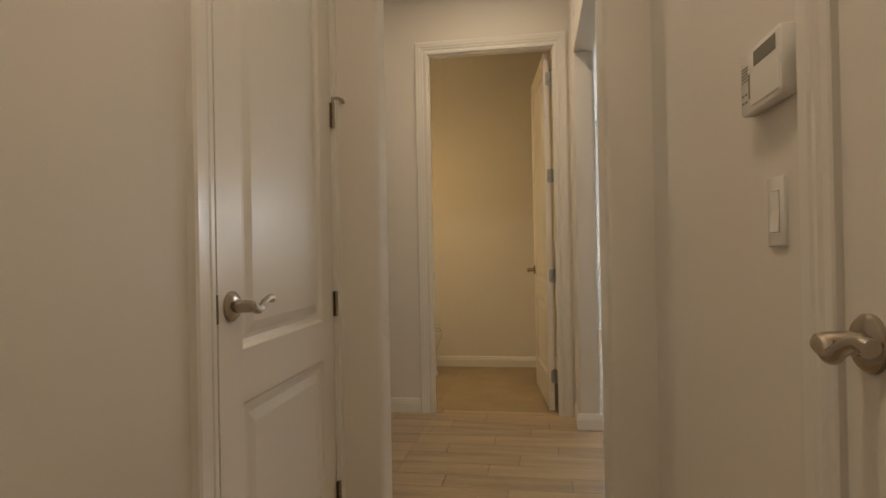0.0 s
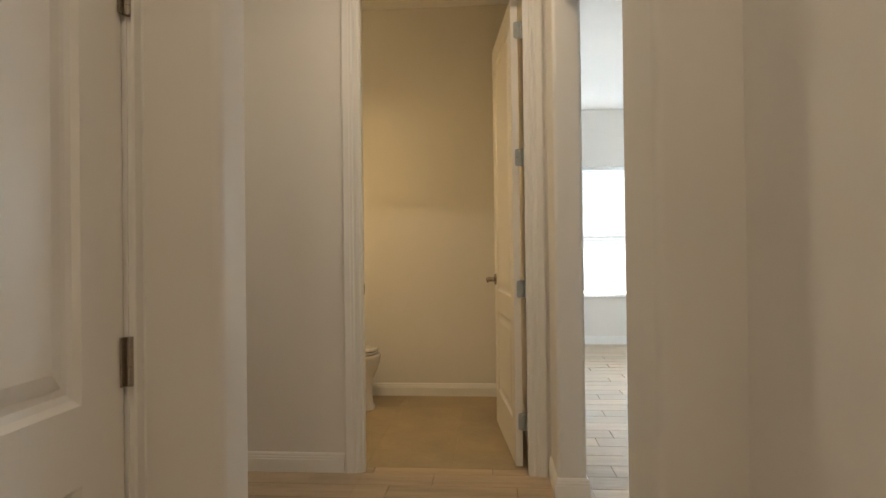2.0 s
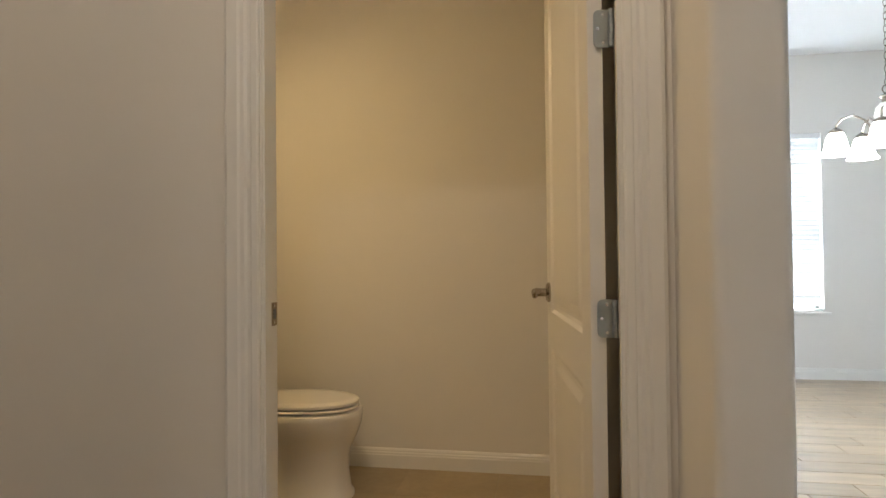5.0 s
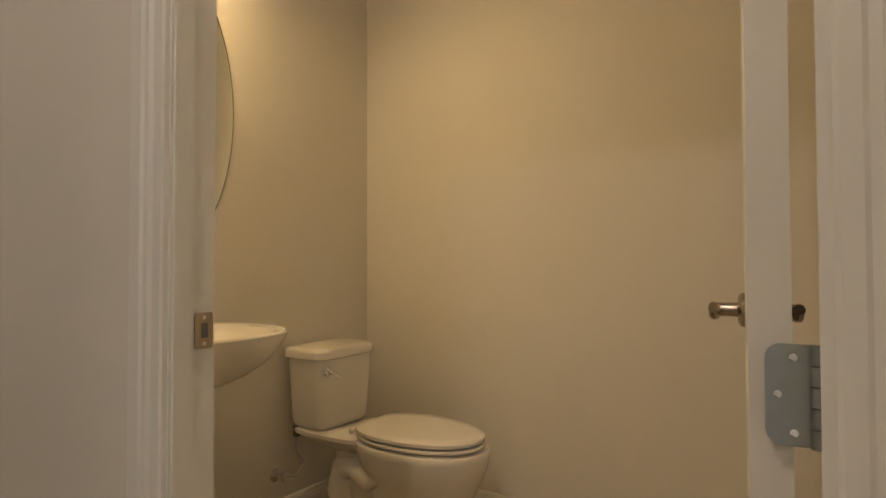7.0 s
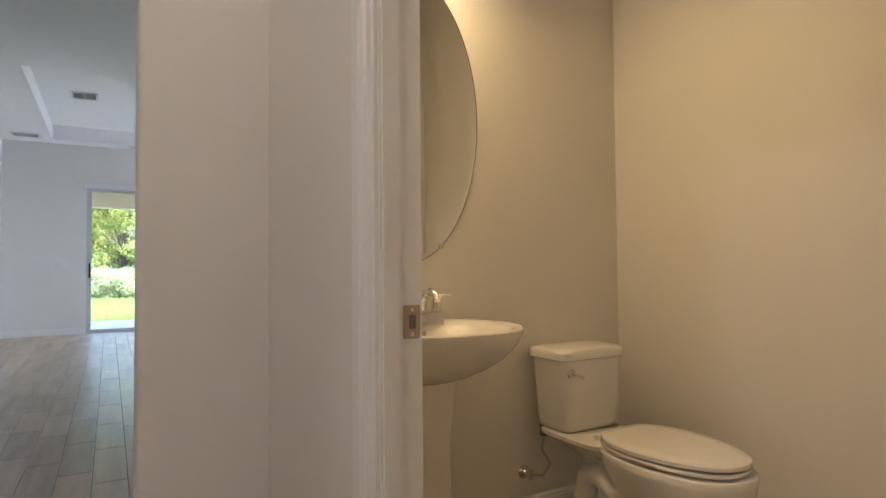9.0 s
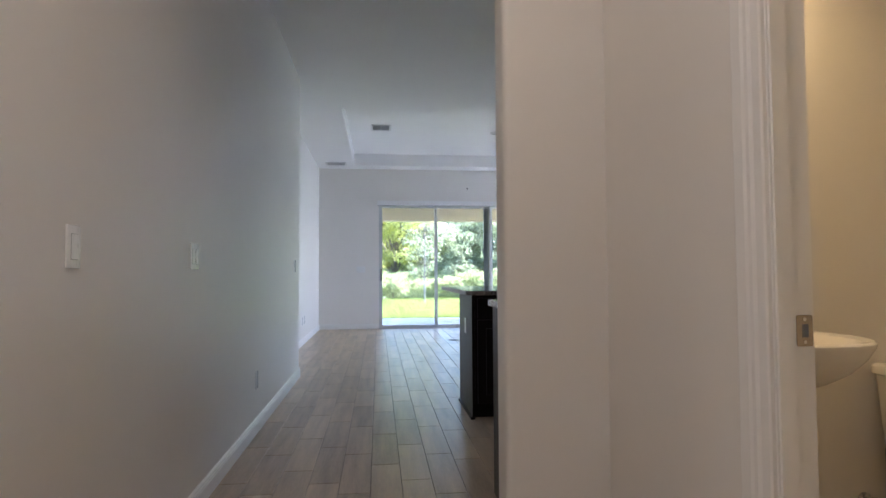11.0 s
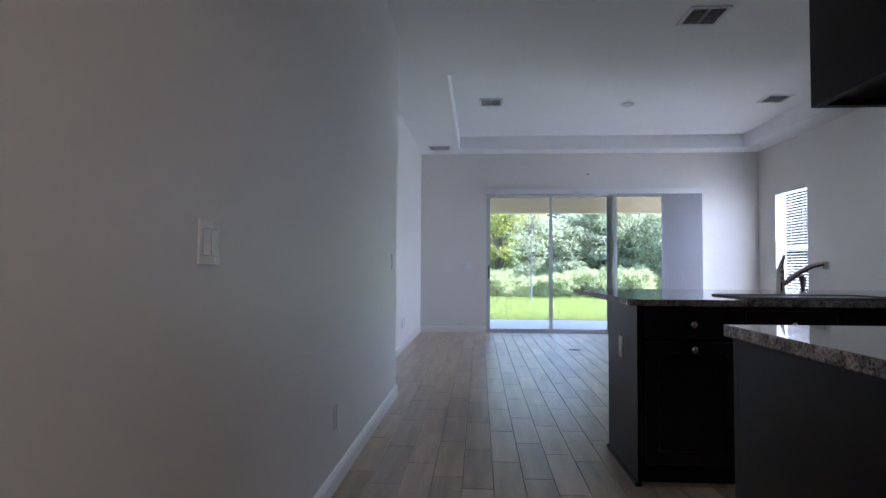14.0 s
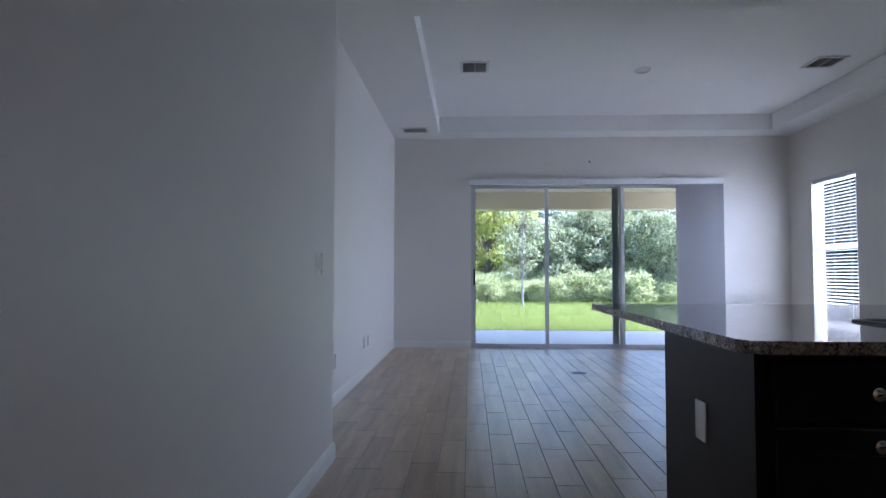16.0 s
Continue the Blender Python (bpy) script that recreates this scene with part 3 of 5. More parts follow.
bm = bmesh.new()
loft(bm, [bowl_ring(0.0, -0.185, -0.62, 0.112, 2.8), bowl_ring(0.02, -0.188, -0.62, 0.108, 2.8), bowl_ring(0.035, -0.198, -0.62, 0.098, 2.6), bowl_ring(0.12, -0.207, -0.62, 0.090, 2.4),
          bowl_ring(0.19, -0.205, -0.63, 0.094, 2.3), bowl_ring(0.235, -0.190, -0.64, 0.112), bowl_ring(0.28, -0.168, -0.655, 0.145), bowl_ring(0.325, -0.152, -0.67, 0.170),
          bowl_ring(0.365, -0.145, -0.68, 0.181), bowl_ring(0.385, -0.144, -0.685, 0.183), bowl_ring(0.393, -0.150, -0.68, 0.178)])
part("bowl", bm, M_PORC, toilet, "glossy white porcelain bowl", True)
bm = bmesh.new()
loft(bm, [oval(-0.73, TY, 0.10, 0.075, 0.315, sq=3), oval(-0.765, TY, 0.17, 0.115, 0.35, sq=4), oval(-0.775, TY, 0.185, 0.150, 0.375, sq=4.5), oval(-0.775, TY, 0.185, 0.152, 0.390, sq=4.5), oval(-0.775, TY, 0.178, 0.145, 0.394, sq=4.5)])
part("tank_deck", bm, M_PORC, toilet, "", True)
bm = bmesh.new()
loft(bm, [oval(-0.675, TY, 0.165, 0.100, 0.0, sq=3), oval(-0.675, TY, 0.160, 0.092, 0.03, sq=3), oval(-0.67, TY, 0.145, 0.062, 0.06, sq=3), oval(-0.68, TY, 0.125, 0.058, 0.20, sq=2.6), oval(-0.70, TY, 0.11, 0.070, 0.32, sq=2.6)])
part("outlet_foot", bm, M_PORC, toilet, "", True)
for s in (-1, 1):
    bm = tube(bmesh.new(), [(-0.50, TY + s * 0.085, 0.27), (-0.58, TY + s * 0.088, 0.235), (-0.66, TY + s * 0.072, 0.27), (-0.73, TY + s * 0.062, 0.25), (-0.755, TY + s * 0.060, 0.17), (-0.72, TY + s * 0.064, 0.08), (-0.66, TY + s * 0.070, 0.03)], [0.018, 0.034, 0.044, 0.05, 0.05, 0.046, 0.03], 14)
    part("trapway", bm, M_PORC, toilet, "", True)
    part("bolt_cap", lathe(bmesh.new(), [(0.014, 0.028), (0.013, 0.036), (0.006, 0.043)], (-0.60, TY + s * 0.085, 0), 14), M_SEAT, toilet, "", True)
# tank
bm = bmesh.new()
tk = lambda z, g, w: [(x + 0.0, y, z) for x, y, _ in oval(-0.864, TY, 0.100 + g, w, 0, 40, 6)]
loft(bm, [tk(0.394, -0.022, 0.126), tk(0.402, -0.012, 0.136), tk(0.42, -0.006, 0.141), tk(0.55, 0.0, 0.151), tk(0.668, 0.004, 0.160)])
part("tank", bm, M_PORC, toilet, "white porcelain tank", True)
bm = bmesh.new()
loft(bm, [tk(0.669, 0.008, 0.166), tk(0.673, 0.013, 0.171), tk(0.698, 0.013, 0.171), tk(0.708, 0.005, 0.163), tk(0.712, -0.02, 0.143)])
part("tank_lid", bm, M_PORC, toilet, "", True)
bm = lathe(bmesh.new(), [(0.019, 0.0), (0.019, 0.004), (0.012, 0.010), (0.008, 0.012)], n=20)
turned(bm, pose(-0.768, TY - 0.118, 0.622, 0, 90, 0))
tube(bm, [(-0.757, TY - 0.118, 0.622), (-0.748, TY - 0.108, 0.619), (-0.748, TY - 0.088, 0.610), (-0.750, TY - 0.070, 0.600)], [0.007, 0.0065, 0.006, 0.005], 10)
part("flush_lever", bm, M_CHROME, toilet, "small chrome flush lever", True)


def seat_ring(z, g):
    out = []
    for k in range(44):
        a = 2 * math.pi * k / 44
        c, s = math.cos(a), math.sin(a)
        rx = 0.290 if c > 0 else 0.225
        x = -0.450 + (rx + g) * c
        y = TY + (0.176 + g) * math.copysign(abs(s) ** 0.9, s)
        out.append((max(x, -0.650 - g), y, z + 0.002))
    return out


part("seat", loft(bmesh.new(), [seat_ring(0.397, -0.014), seat_ring(0.399, -0.003), seat_ring(0.407, 0.0), seat_ring(0.411, -0.004)]), M_SEAT, toilet, "", True)
part("seat_lid", loft(bmesh.new(), [seat_ring(0.417, -0.03), seat_ring(0.4195, -0.001), seat_ring(0.431, -0.001), seat_ring(0.437, -0.012), seat_ring(0.4385, -0.05)]), M_SEAT, toilet, "closed white seat lid", True)
for s in (-1, 1):
    part("seat_hinge", turned(lathe(bmesh.new(), [(0.014, 0), (0.014, 0.018), (0.008, 0.023)], n=16), pose(-0.675, TY + s * 0.075, 0.394)), M_SEAT, toilet, "", True)
bm = bmesh.new()
tube(bm, [(-0.93, TY - 0.12, 0.40), (-0.93, TY - 0.12, 0.355)], 0.016, 12)
part("tank_nut", bm, M_GREY, toilet)
part("supply_hose", tube(bmesh.new(), [(-0.93, TY - 0.12, 0.36), (-0.925, TY - 0.13, 0.30), (-0.90, TY - 0.11, 0.25), (-0.905, TY - 0.145, 0.21), (-0.955, TY - 0.17, 0.20)], 0.0055, 8), M_STEEL, toilet, "braided supply hose", True)
bm = lathe(bmesh.new(), [(0.026, 0), (0.026, 0.003), (0.010, 0.010), (0.010, 0.05)], n=18)
turned(bm, pose(PL, TY - 0.17, 0.20, 0, 90, 0))
tube(bm, [(-0.952, TY - 0.17, 0.185), (-0.952, TY - 0.17, 0.222)], 0.010, 10)
part("stop_valve", bm, M_CHROME, toilet, "", True)

# pedestal sink
SY, SZ = 0.535, 0.832
sink = thing("pedestal_sink", "white porcelain pedestal sink", "sink")


def basin(z, rx, ry, cx=-0.76):
    return oval(cx, SY, rx, ry, z + 0.006, 44, 2.5, back=PL + 0.001)


bm = bmesh.new()
loft(bm, [basin(0.635, 0.095, 0.105, -0.87), basin(0.655, 0.135, 0.145, -0.85), basin(0.685, 0.175, 0.186, -0.82), basin(0.725, 0.210, 0.224, -0.79), basin(0.77, 0.234, 0.252, -0.77), basin(0.81, 0.246, 0.268), basin(0.822, 0.247, 0.270), basin(0.828, 0.240, 0.263),
          basin(0.824, 0.200, 0.222, -0.735), basin(0.80, 0.175, 0.20, -0.73), basin(0.74, 0.13, 0.15, -0.73), basin(0.715, 0.05, 0.06, -0.73)])
part("basin", bm, M_PORC, sink, "", True)
bm = bmesh.new()
loft(bm, [[(x, y, z) for x, y, _ in oval(-0.87, SY, rx, ry, 0, 28, 2.6)] for z, rx, ry in ((0, 0.105, 0.125), (0.04, 0.10, 0.118), (0.2, 0.082, 0.095), (0.45, 0.085, 0.092), (0.62, 0.10, 0.112), (0.655, 0.105, 0.12))])
part("pedestal", bm, M_PORC, sink, "", True)
part("overflow", turned(lathe(bmesh.new(), [(0.009, 0), (0.009, 0.002)], n=14), pose(-0.86, SY, 0.801, 0, 70, 0)), M_CHROME, sink)
FZ, FYC = 0.862, SY + 0.03
faucet = thing("bathroom_faucet", "small chrome two-handle faucet on the sink", "faucet")
bm = bmesh.new()
loft(bm, [oval(-0.925, FYC, 0.026 - g, 0.085 - g, z, 30, 3) for z, g in ((SZ - 0.012, 0), (FZ - 0.004, 0.001), (FZ + 0.004, 0.006))])
part("base_plate", bm, M_CHROME, faucet, "", True)
part("spout", tube(bmesh.new(), [(-0.93, FYC, FZ + 0.015), (-0.925, FYC, FZ + 0.05), (-0.90, FYC, FZ + 0.075), (-0.86, FYC, FZ + 0.082), (-0.825, FYC, FZ + 0.068), (-0.815, FYC, FZ + 0.052)], [0.017, 0.016, 0.014, 0.013, 0.012, 0.011], 14), M_CHROME, faucet, "", True)
for s in (-1, 1):
    bm = lathe(bmesh.new(), [(0.018, 0.012), (0.016, 0.035), (0.013, 0.055), (0.006, 0.06)], (-0.93, FYC + s * 0.058, FZ), 18)
    tube(bm, [(-0.93, FYC + s * 0.055, FZ + 0.055), (-0.918, FYC + s * 0.085, FZ + 0.066), (-0.912, FYC + s * 0.108, FZ + 0.064)], [0.008, 0.006, 0.005], 10)
    part("handle", bm, M_CHROME, faucet, "", True)

# oval mirror with a bevelled edge and clips
MZ, MH, MW = 1.585, 0.545, 0.315
mirror = thing("oval_mirror", "frameless oval mirror on the wall above the sink", "mirror")
ring = lambda g, x: [(x, SY + (MW - g) * math.cos(2 * math.pi * k / 72), MZ + (MH - g) * math.sin(2 * math.pi * k / 72)) for k in range(72)]
part("glass", loft(bmesh.new(), [ring(0, PL + 0.001), ring(0, PL + 0.004), ring(0.018, PL + 0.0065)]), M_MIRROR, mirror)
part("edge", loft(bmesh.new(), [ring(-0.002, PL + 0.0005), ring(-0.002, PL + 0.0048), ring(0.0015, PL + 0.0052), ring(0.0015, PL + 0.0005)], False), M_NICKEL, mirror, "thin ground-glass edge")
for a in (-62, -118, 62, 118):
    yy, zz = SY + MW * math.cos(radians(a)), MZ + MH * math.sin(radians(a))
    bm = bmesh.new()
    box(bm, PL + 0.0005, PL + 0.010, yy - 0.008, yy + 0.008, zz - 0.008, zz + 0.008, 0.003, 2)
    part("clip", bm, M_CHROME, mirror)

# vanity light over the mirror, lit
vl = thing("vanity_light", "lit vanity light above the oval mirror", "wall lamp")
part("back_plate", box(bmesh.new(), PL + 0.0005, PL + 0.03, SY - 0.22, SY + 0.22, 2.32, 2.42, 0.006, 2), M_NICKEL, vl)
M_LIT = glow("lit_frosted_glass", (1.0, 0.68, 0.33), 0.85)
for s in (-1, 0, 1):
    part("arm", tube(bmesh.new(), [(PL + 0.03, SY + s * 0.15, 2.37), (PL + 0.10, SY + s * 0.15, 2.39), (PL + 0.11, SY + s * 0.15, 2.36)], 0.008, 10), M_NICKEL, vl, "", True)
    part("shade", lathe(bmesh.new(), [(0.025, 0.0), (0.04, -0.03), (0.052, -0.09), (0.056, -0.11)], (PL + 0.11, SY + s * 0.15, 2.36), 24), M_LIT, vl, "glowing frosted shade", True)
lamp = new("vanity_bulbs", bpy.data.lights.new("vanity_bulbs", "AREA"))
lamp.data.shape, lamp.data.size, lamp.data.size_y, lamp.data.energy, lamp.data.color = "RECTANGLE", 0.12, 0.42, 0.57, (1.0, 0.65, 0.26)
lamp.matrix_world = pose(PL + 0.22, SY, 2.24, 0, -22, 0)


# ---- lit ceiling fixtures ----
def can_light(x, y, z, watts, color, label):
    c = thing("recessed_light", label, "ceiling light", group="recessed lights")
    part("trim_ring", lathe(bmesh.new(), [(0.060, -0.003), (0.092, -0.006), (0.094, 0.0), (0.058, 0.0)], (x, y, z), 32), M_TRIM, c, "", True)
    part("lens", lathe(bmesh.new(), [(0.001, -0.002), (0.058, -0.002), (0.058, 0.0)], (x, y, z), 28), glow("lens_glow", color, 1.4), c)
    l = new("unseen_can_bulb", bpy.data.lights.new("unseen_can_bulb", "AREA"))
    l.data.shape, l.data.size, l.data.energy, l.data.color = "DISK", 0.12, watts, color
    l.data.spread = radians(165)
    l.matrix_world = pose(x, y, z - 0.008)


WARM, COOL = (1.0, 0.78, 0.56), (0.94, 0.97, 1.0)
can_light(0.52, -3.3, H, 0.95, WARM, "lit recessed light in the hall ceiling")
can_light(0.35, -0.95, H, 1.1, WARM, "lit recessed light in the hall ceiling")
# kitchen pair is added out of view, only to brighten the great room
for x, y, w in ((-2.45, 2.4, 0.75), (-6.0, 2.6, 0.6)):
    can_light(x, y, H, w, COOL, "unseen fill light added in the kitchen ceiling")


# ---- windows ----
def window(name, x0, x1, z0, z1, y, label, tilt):
    """Single-hung window in a wall whose inside face is at y, with a stool and horizontal blinds."""
    w = thing(name, label, "window", kind="structure")
    yo = y + 0.10
    part("window_frame", boxes((x0, x0 + 0.045, yo, yo + 0.05, z0, z1), (x1 - 0.045, x1, yo, yo + 0.05, z0, z1), (x0, x1, yo, yo + 0.05, z1 - 0.045, z1), (x0, x1, yo, yo + 0.05, z0, z0 + 0.045)), M_TRIM, w)
    zm = z0 + (z1 - z0) * 0.47
    part("meeting_rail", boxes((x0 + 0.045, x1 - 0.045, yo - 0.01, yo + 0.04, zm - 0.025, zm + 0.025)), M_TRIM, w)
    for a, b in ((z0 + 0.045, zm - 0.025), (zm + 0.025, z1 - 0.045)):
        p = part("pane", boxes((x0 + 0.045, x1 - 0.045, yo + 0.022, yo + 0.026, a, b)), M_GLASS, w)
        p.visible_shadow = False
    bm = bmesh.new()
    box(bm, x0 - 0.04, x1 + 0.04, y - 0.025, y + 0.10, z0 - 0.022, z0, 0.005, 2)
    part("window_sill", bm, M_TRIM, w)
    part("reveal", boxes((x0, x0 + 0.004, y + 0.001, yo, z0, z1), (x1 - 0.004, x1, y + 0.001, yo, z0, z1), (x0 + 0.004, x1 - 0.004, y + 0.001, yo, z1 - 0.004, z1)), M_WALL, w)
    b = thing("window_blind", "white horizontal blinds lowered over the window", "blind")
    part("headrail", box(bmesh.new(), x0 + 0.008, x1 - 0.008, y + 0.012, y + 0.062, z1 - 0.05, z1 - 0.006, 0.003, 1), M_PLATE, b)
    n = int((z1 - z0 - 0.09) / 0.0415)
    sl = bmesh.new()
    arc = [(-0.025, 0.0), (-0.012, 0.003), (0.0, 0.004), (0.012, 0.003), (0.025, 0.0)]
    prof = [(yy, z + 0.0014) for yy, z in arc] + [(yy, z - 0.0014) for yy, z in arc[::-1]]
    loft(sl, [[(xx, yy, z) for yy, z in prof] for xx in (x0 + 0.012, x1 - 0.012)])
    me = mesh("slat", turned(sl, Matrix.Rotation(radians(tilt), 4, "X")), M_SLAT)
    for i in range(n):
        o = new("slat", me)
        o.location, o.parent = (0, y + 0.037, z1 - 0.075 - i * 0.0415), b
    part("bottom_rail", box(bmesh.new(), x0 + 0.012, x1 - 0.012, y + 0.015, y + 0.060, z0 + 0.012, z0 + 0.028, 0.003, 1), M_PLATE, b)
    for f in (0.14, 0.5, 0.86):
        xx = x0 + (x1 - x0) * f
        part("cord", tube(bmesh.new(), [(xx, y + 0.010, z1 - 0.05), (xx, y + 0.010, z0 + 0.02)], 0.0015, 6), M_PLATE, b)
    return w


window("window_1", DW0, DW1, DZ0, DZ1, DIN_Y, "single-hung dining window glowing with daylight", -76)
window("window_2", RW0, RW1, RZ0, RZ1, GRIGHT, "tall white window with open blinds", 8)
daylight = new("dining_window_daylight", bpy.data.lights.new("dining_window_daylight", "AREA"))
daylight.data.shape, daylight.data.size, daylight.data.size_y, daylight.data.energy, daylight.data.color = "RECTANGLE", DW1 - DW0, DZ1 - DZ0, 13, (0.78, 0.89, 1.0)
daylight.matrix_world = pose((DW0 + DW1) / 2, DIN_Y + 0.30, (DZ0 + DZ1) / 2, -90, 0, 0)

side_light = new("great_window_daylight", bpy.data.lights.new("great_window_daylight", "AREA"))
side_light.data.shape, side_light.data.size, side_light.data.size_y, side_light.data.energy, side_light.data.color = "RECTANGLE", (RW1 - RW0) * 1.3, (RZ1 - RZ0) * 1.2, 29, (0.86, 0.91, 1.0)
side_light.matrix_world = pose((RW0 + RW1) / 2, GRIGHT + 0.6, (RZ0 + RZ1) / 2, -90, 0, 0)

# ---- sliding glass door ----
sl = thing("sliding_door", "three-panel white aluminium sliding glass door", "sliding door", kind="structure")
xs = FAR - 0.11
part("door_frame", boxes((xs, xs + 0.09, SL0, SL0 + 0.025, 0.0, SLZ), (xs, xs + 0.09, SL1 - 0.025, SL1, 0.0, SLZ), (xs, xs + 0.09, SL0, SL1, SLZ - 0.03, SLZ)), M_ALU, sl)
part("track", boxes((xs - 0.01, xs + 0.11, SL0, SL1, -0.02, 0.008), (xs + 0.02, xs + 0.026, SL0, SL1, 0.008, 0.016), (xs + 0.06, xs + 0.066, SL0, SL1, 0.008, 0.016)), M_ALU, sl, "ribbed aluminium floor track")
M_ALUD = mat("shaded_frame", (0.46, 0.48, 0.49), 0.45, var=0.04)
for i, (a, b) in enumerate(((SL0 + 0.02, 0.395), (0.365, 1.47), (1.44, SL1 - 0.02))):
    xp = xs + (0.045, 0.012, 0.045)[i]
    st = 0.045 if i < 2 else 0.05
    z0, z1 = 0.014, SLZ - 0.02
    p = part("panel", boxes((xp, xp + 0.03, a, a + st, z0, z1), (xp, xp + 0.03, b - st, b, z0, z1), (xp, xp + 0.03, a + st, b - st, z1 - 0.04, z1), (xp, xp + 0.03, a + st, b - st, z0, z0 + 0.045)), M_ALU, sl)
    g = part("pane", boxes((xp + 0.012, xp + 0.017, a + st, b - st, z0 + 0.045, z1 - 0.04)), M_GLASS, p)
    g.visible_shadow = False
part("pull_handle", boxes((xs + 0.075, xs + 0.10, SL0 + 0.035, SL0 + 0.055, 0.90, 1.14)), M_DARK, sl, "black pull handle")
part("screen_stile", boxes((xs - 0.02, xs + 0.005, 1.33, 1.42, 0.03, SLZ - 0.02)), M_ALUD, sl, "grey stile of the insect screen")

# valance and the drawn-back vertical blind
vb = thing("vertical_blind", "grey vertical blind drawn back beside the door", "blind")
part("valance", box(bmesh.new(), FAR, FAR + 0.09, SL0 - 0.03, 2.86, SLZ - 0.02, SLZ + 0.065, 0.003, 1), M_PLATE, vb, "white valance over the door")
vane = prism(bmesh.new(), [(-0.044, -0.0012), (-0.02, 0.003), (0.0, 0.004), (0.02, 0.003), (0.044, -0.0012), (0.0, 0.002)], 0.03, SLZ - 0.02)
me = mesh("vane", vane, M_VANE, True)
for i in range(30):
    o = new("vane", me)
    o.matrix_basis = pose(FAR + 0.050, 2.245 + i * 0.0198, 0, 0, 0, 77 + 2 * math.sin(i * 2.1))
    o.parent = vb


# ---- ceiling fittings ----
def vent(name, label, x, y, z, lx, ly, cols, blades, along_y=True):
    v = thing(name, label, "vent", group="ceiling vents")
    # dark sheet under the ceiling stands in for the shade in the duct
    part("backing", boxes((x - lx / 2 + 0.02, x + lx / 2 - 0.02, y - ly / 2 + 0.02, y + ly / 2 - 0.02, z - 0.003, z - 0.001)), M_VENTIN, v)
    part("frame", boxes((x - lx / 2, x + lx / 2, y - ly / 2, y - ly / 2 + 0.03, z - 0.012, z), (x - lx / 2, x + lx / 2, y + ly / 2 - 0.03, y + ly / 2, z - 0.012, z),
                        (x - lx / 2, x - lx / 2 + 0.03, y - ly / 2 + 0.03, y + ly / 2 - 0.03, z - 0.012, z), (x + lx / 2 - 0.03, x + lx / 2, y - ly / 2 + 0.03, y + ly / 2 - 0.03, z - 0.012, z)), M_VENT, v)
    for c in range(1, cols):
        yy = y - ly / 2 + ly * c / cols
        part("divider", boxes((x - lx / 2 + 0.03, x + lx / 2 - 0.03, yy - 0.010, yy + 0.010, z - 0.012, z - 0.002)), M_VENT, v)
    for i in range(blades):
        xx = x - lx / 2 + 0.035 + (lx - 0.07) * (i + 0.5) / blades
        bm = boxes((-0.010, 0.010, y - ly / 2 + 0.03, y + ly / 2 - 0.03, -0.0008, 0.0008))
        part("blade", turned(bm, Matrix.Translation((xx, 0, z - 0.010)) @ Matrix.Rotation(radians(38), 4, "Y")), M_VENT, v)


vent("ceiling_vent", "white two-part ceiling vent in the tray", -7.81, -0.69, TRAY, 0.33, 0.31, 2, 9)
vent("ceiling_vent", "white two-part ceiling vent in the tray", -7.81, 2.93, TRAY, 0.33, 0.31, 2, 9)
vent("ceiling_vent", "white two-part ceiling vent over the kitchen", -4.78, 0.90, H, 0.33, 0.31, 2, 9)
vent("return_grille", "white slotted return grille near the corner", -9.62, -1.49, H, 0.26, 0.37, 1, 5)
cp = thing("ceiling_cover_plate", "round white blank plate on the tray ceiling", "cover plate")
part("disc", lathe(bmesh.new(), [(0.085, 0.0), (0.085, -0.008), (0.07, -0.018), (0.001, -0.020)], (-7.98, 1.12, TRAY), 32), M_PLATE, cp, "", True)
fb = thing("floor_outlet", "round dark metal floor outlet set in the tiles", "floor outlet")
part("rim", lathe(bmesh.new(), [(0.001, 0.005), (0.055, 0.005), (0.078, 0.004), (0.084, 0.0)], (-8.1, 0.44, 0), 32), mat("bronze", (0.03, 0.028, 0.026), 0.4, 0.5, var=0.1), fb, "", True)
for s in (-1, 1):
    part("cap", lathe(bmesh.new(), [(0.001, 0.009), (0.018, 0.009), (0.020, 0.005)], (-8.1, 0.44 + s * 0.028, 0), 18), M_GREY, fb, "", True)
wire = thing("cable_stub", "short dark cable end sticking out of the wall", "cable")
part("cable", tube(bmesh.new(), [(FAR - 0.01, 0.985, 2.70), (FAR + 0.03, 0.99, 2.695), (FAR + 0.05, 0.995, 2.67)], 0.008, 8), M_DARK, wire)


# ---- kitchen ----
def shaker(bm, a0, a1, z0, z1, x, s, rail=0.06):
    """A shaker front in the plane x, proud towards s, spanning a0..a1 in y."""
    xf, xm = x + s * 0.019, x + s * 0.010
    rect = lambda g, xx: [(xx, a0 + g, z0 + g), (xx, a1 - g, z0 + g), (xx, a1 - g, z1 - g), (xx, a0 + g, z1 - g)]
    return loft(bm, [rect(0, x), rect(0, xf - s * 0.002), rect(0.002, xf), rect(rail, xf), rect(rail + 0.004, xm)])


def flat_front(bm, a0, a1, z0, z1, x, s):
    xa, xb = (x, x + s * 0.019) if s > 0 else (x + s * 0.019, x)
    return box(bm, xa, xb, a0, a1, z0, z1, 0.003, 1)


def knob(parent, x, y, z, s):
    bm = lathe(bmesh.new(), [(0.008, 0), (0.006, 0.010), (0.009, 0.014), (0.016, 0.020), (0.016, 0.025), (0.010, 0.030), (0.001, 0.031)], n=20)
    part("knob", turned(bm, pose(x, y, z, 0, 90 * s, 0)), M_NICKEL, parent, "round satin nickel knob", True)


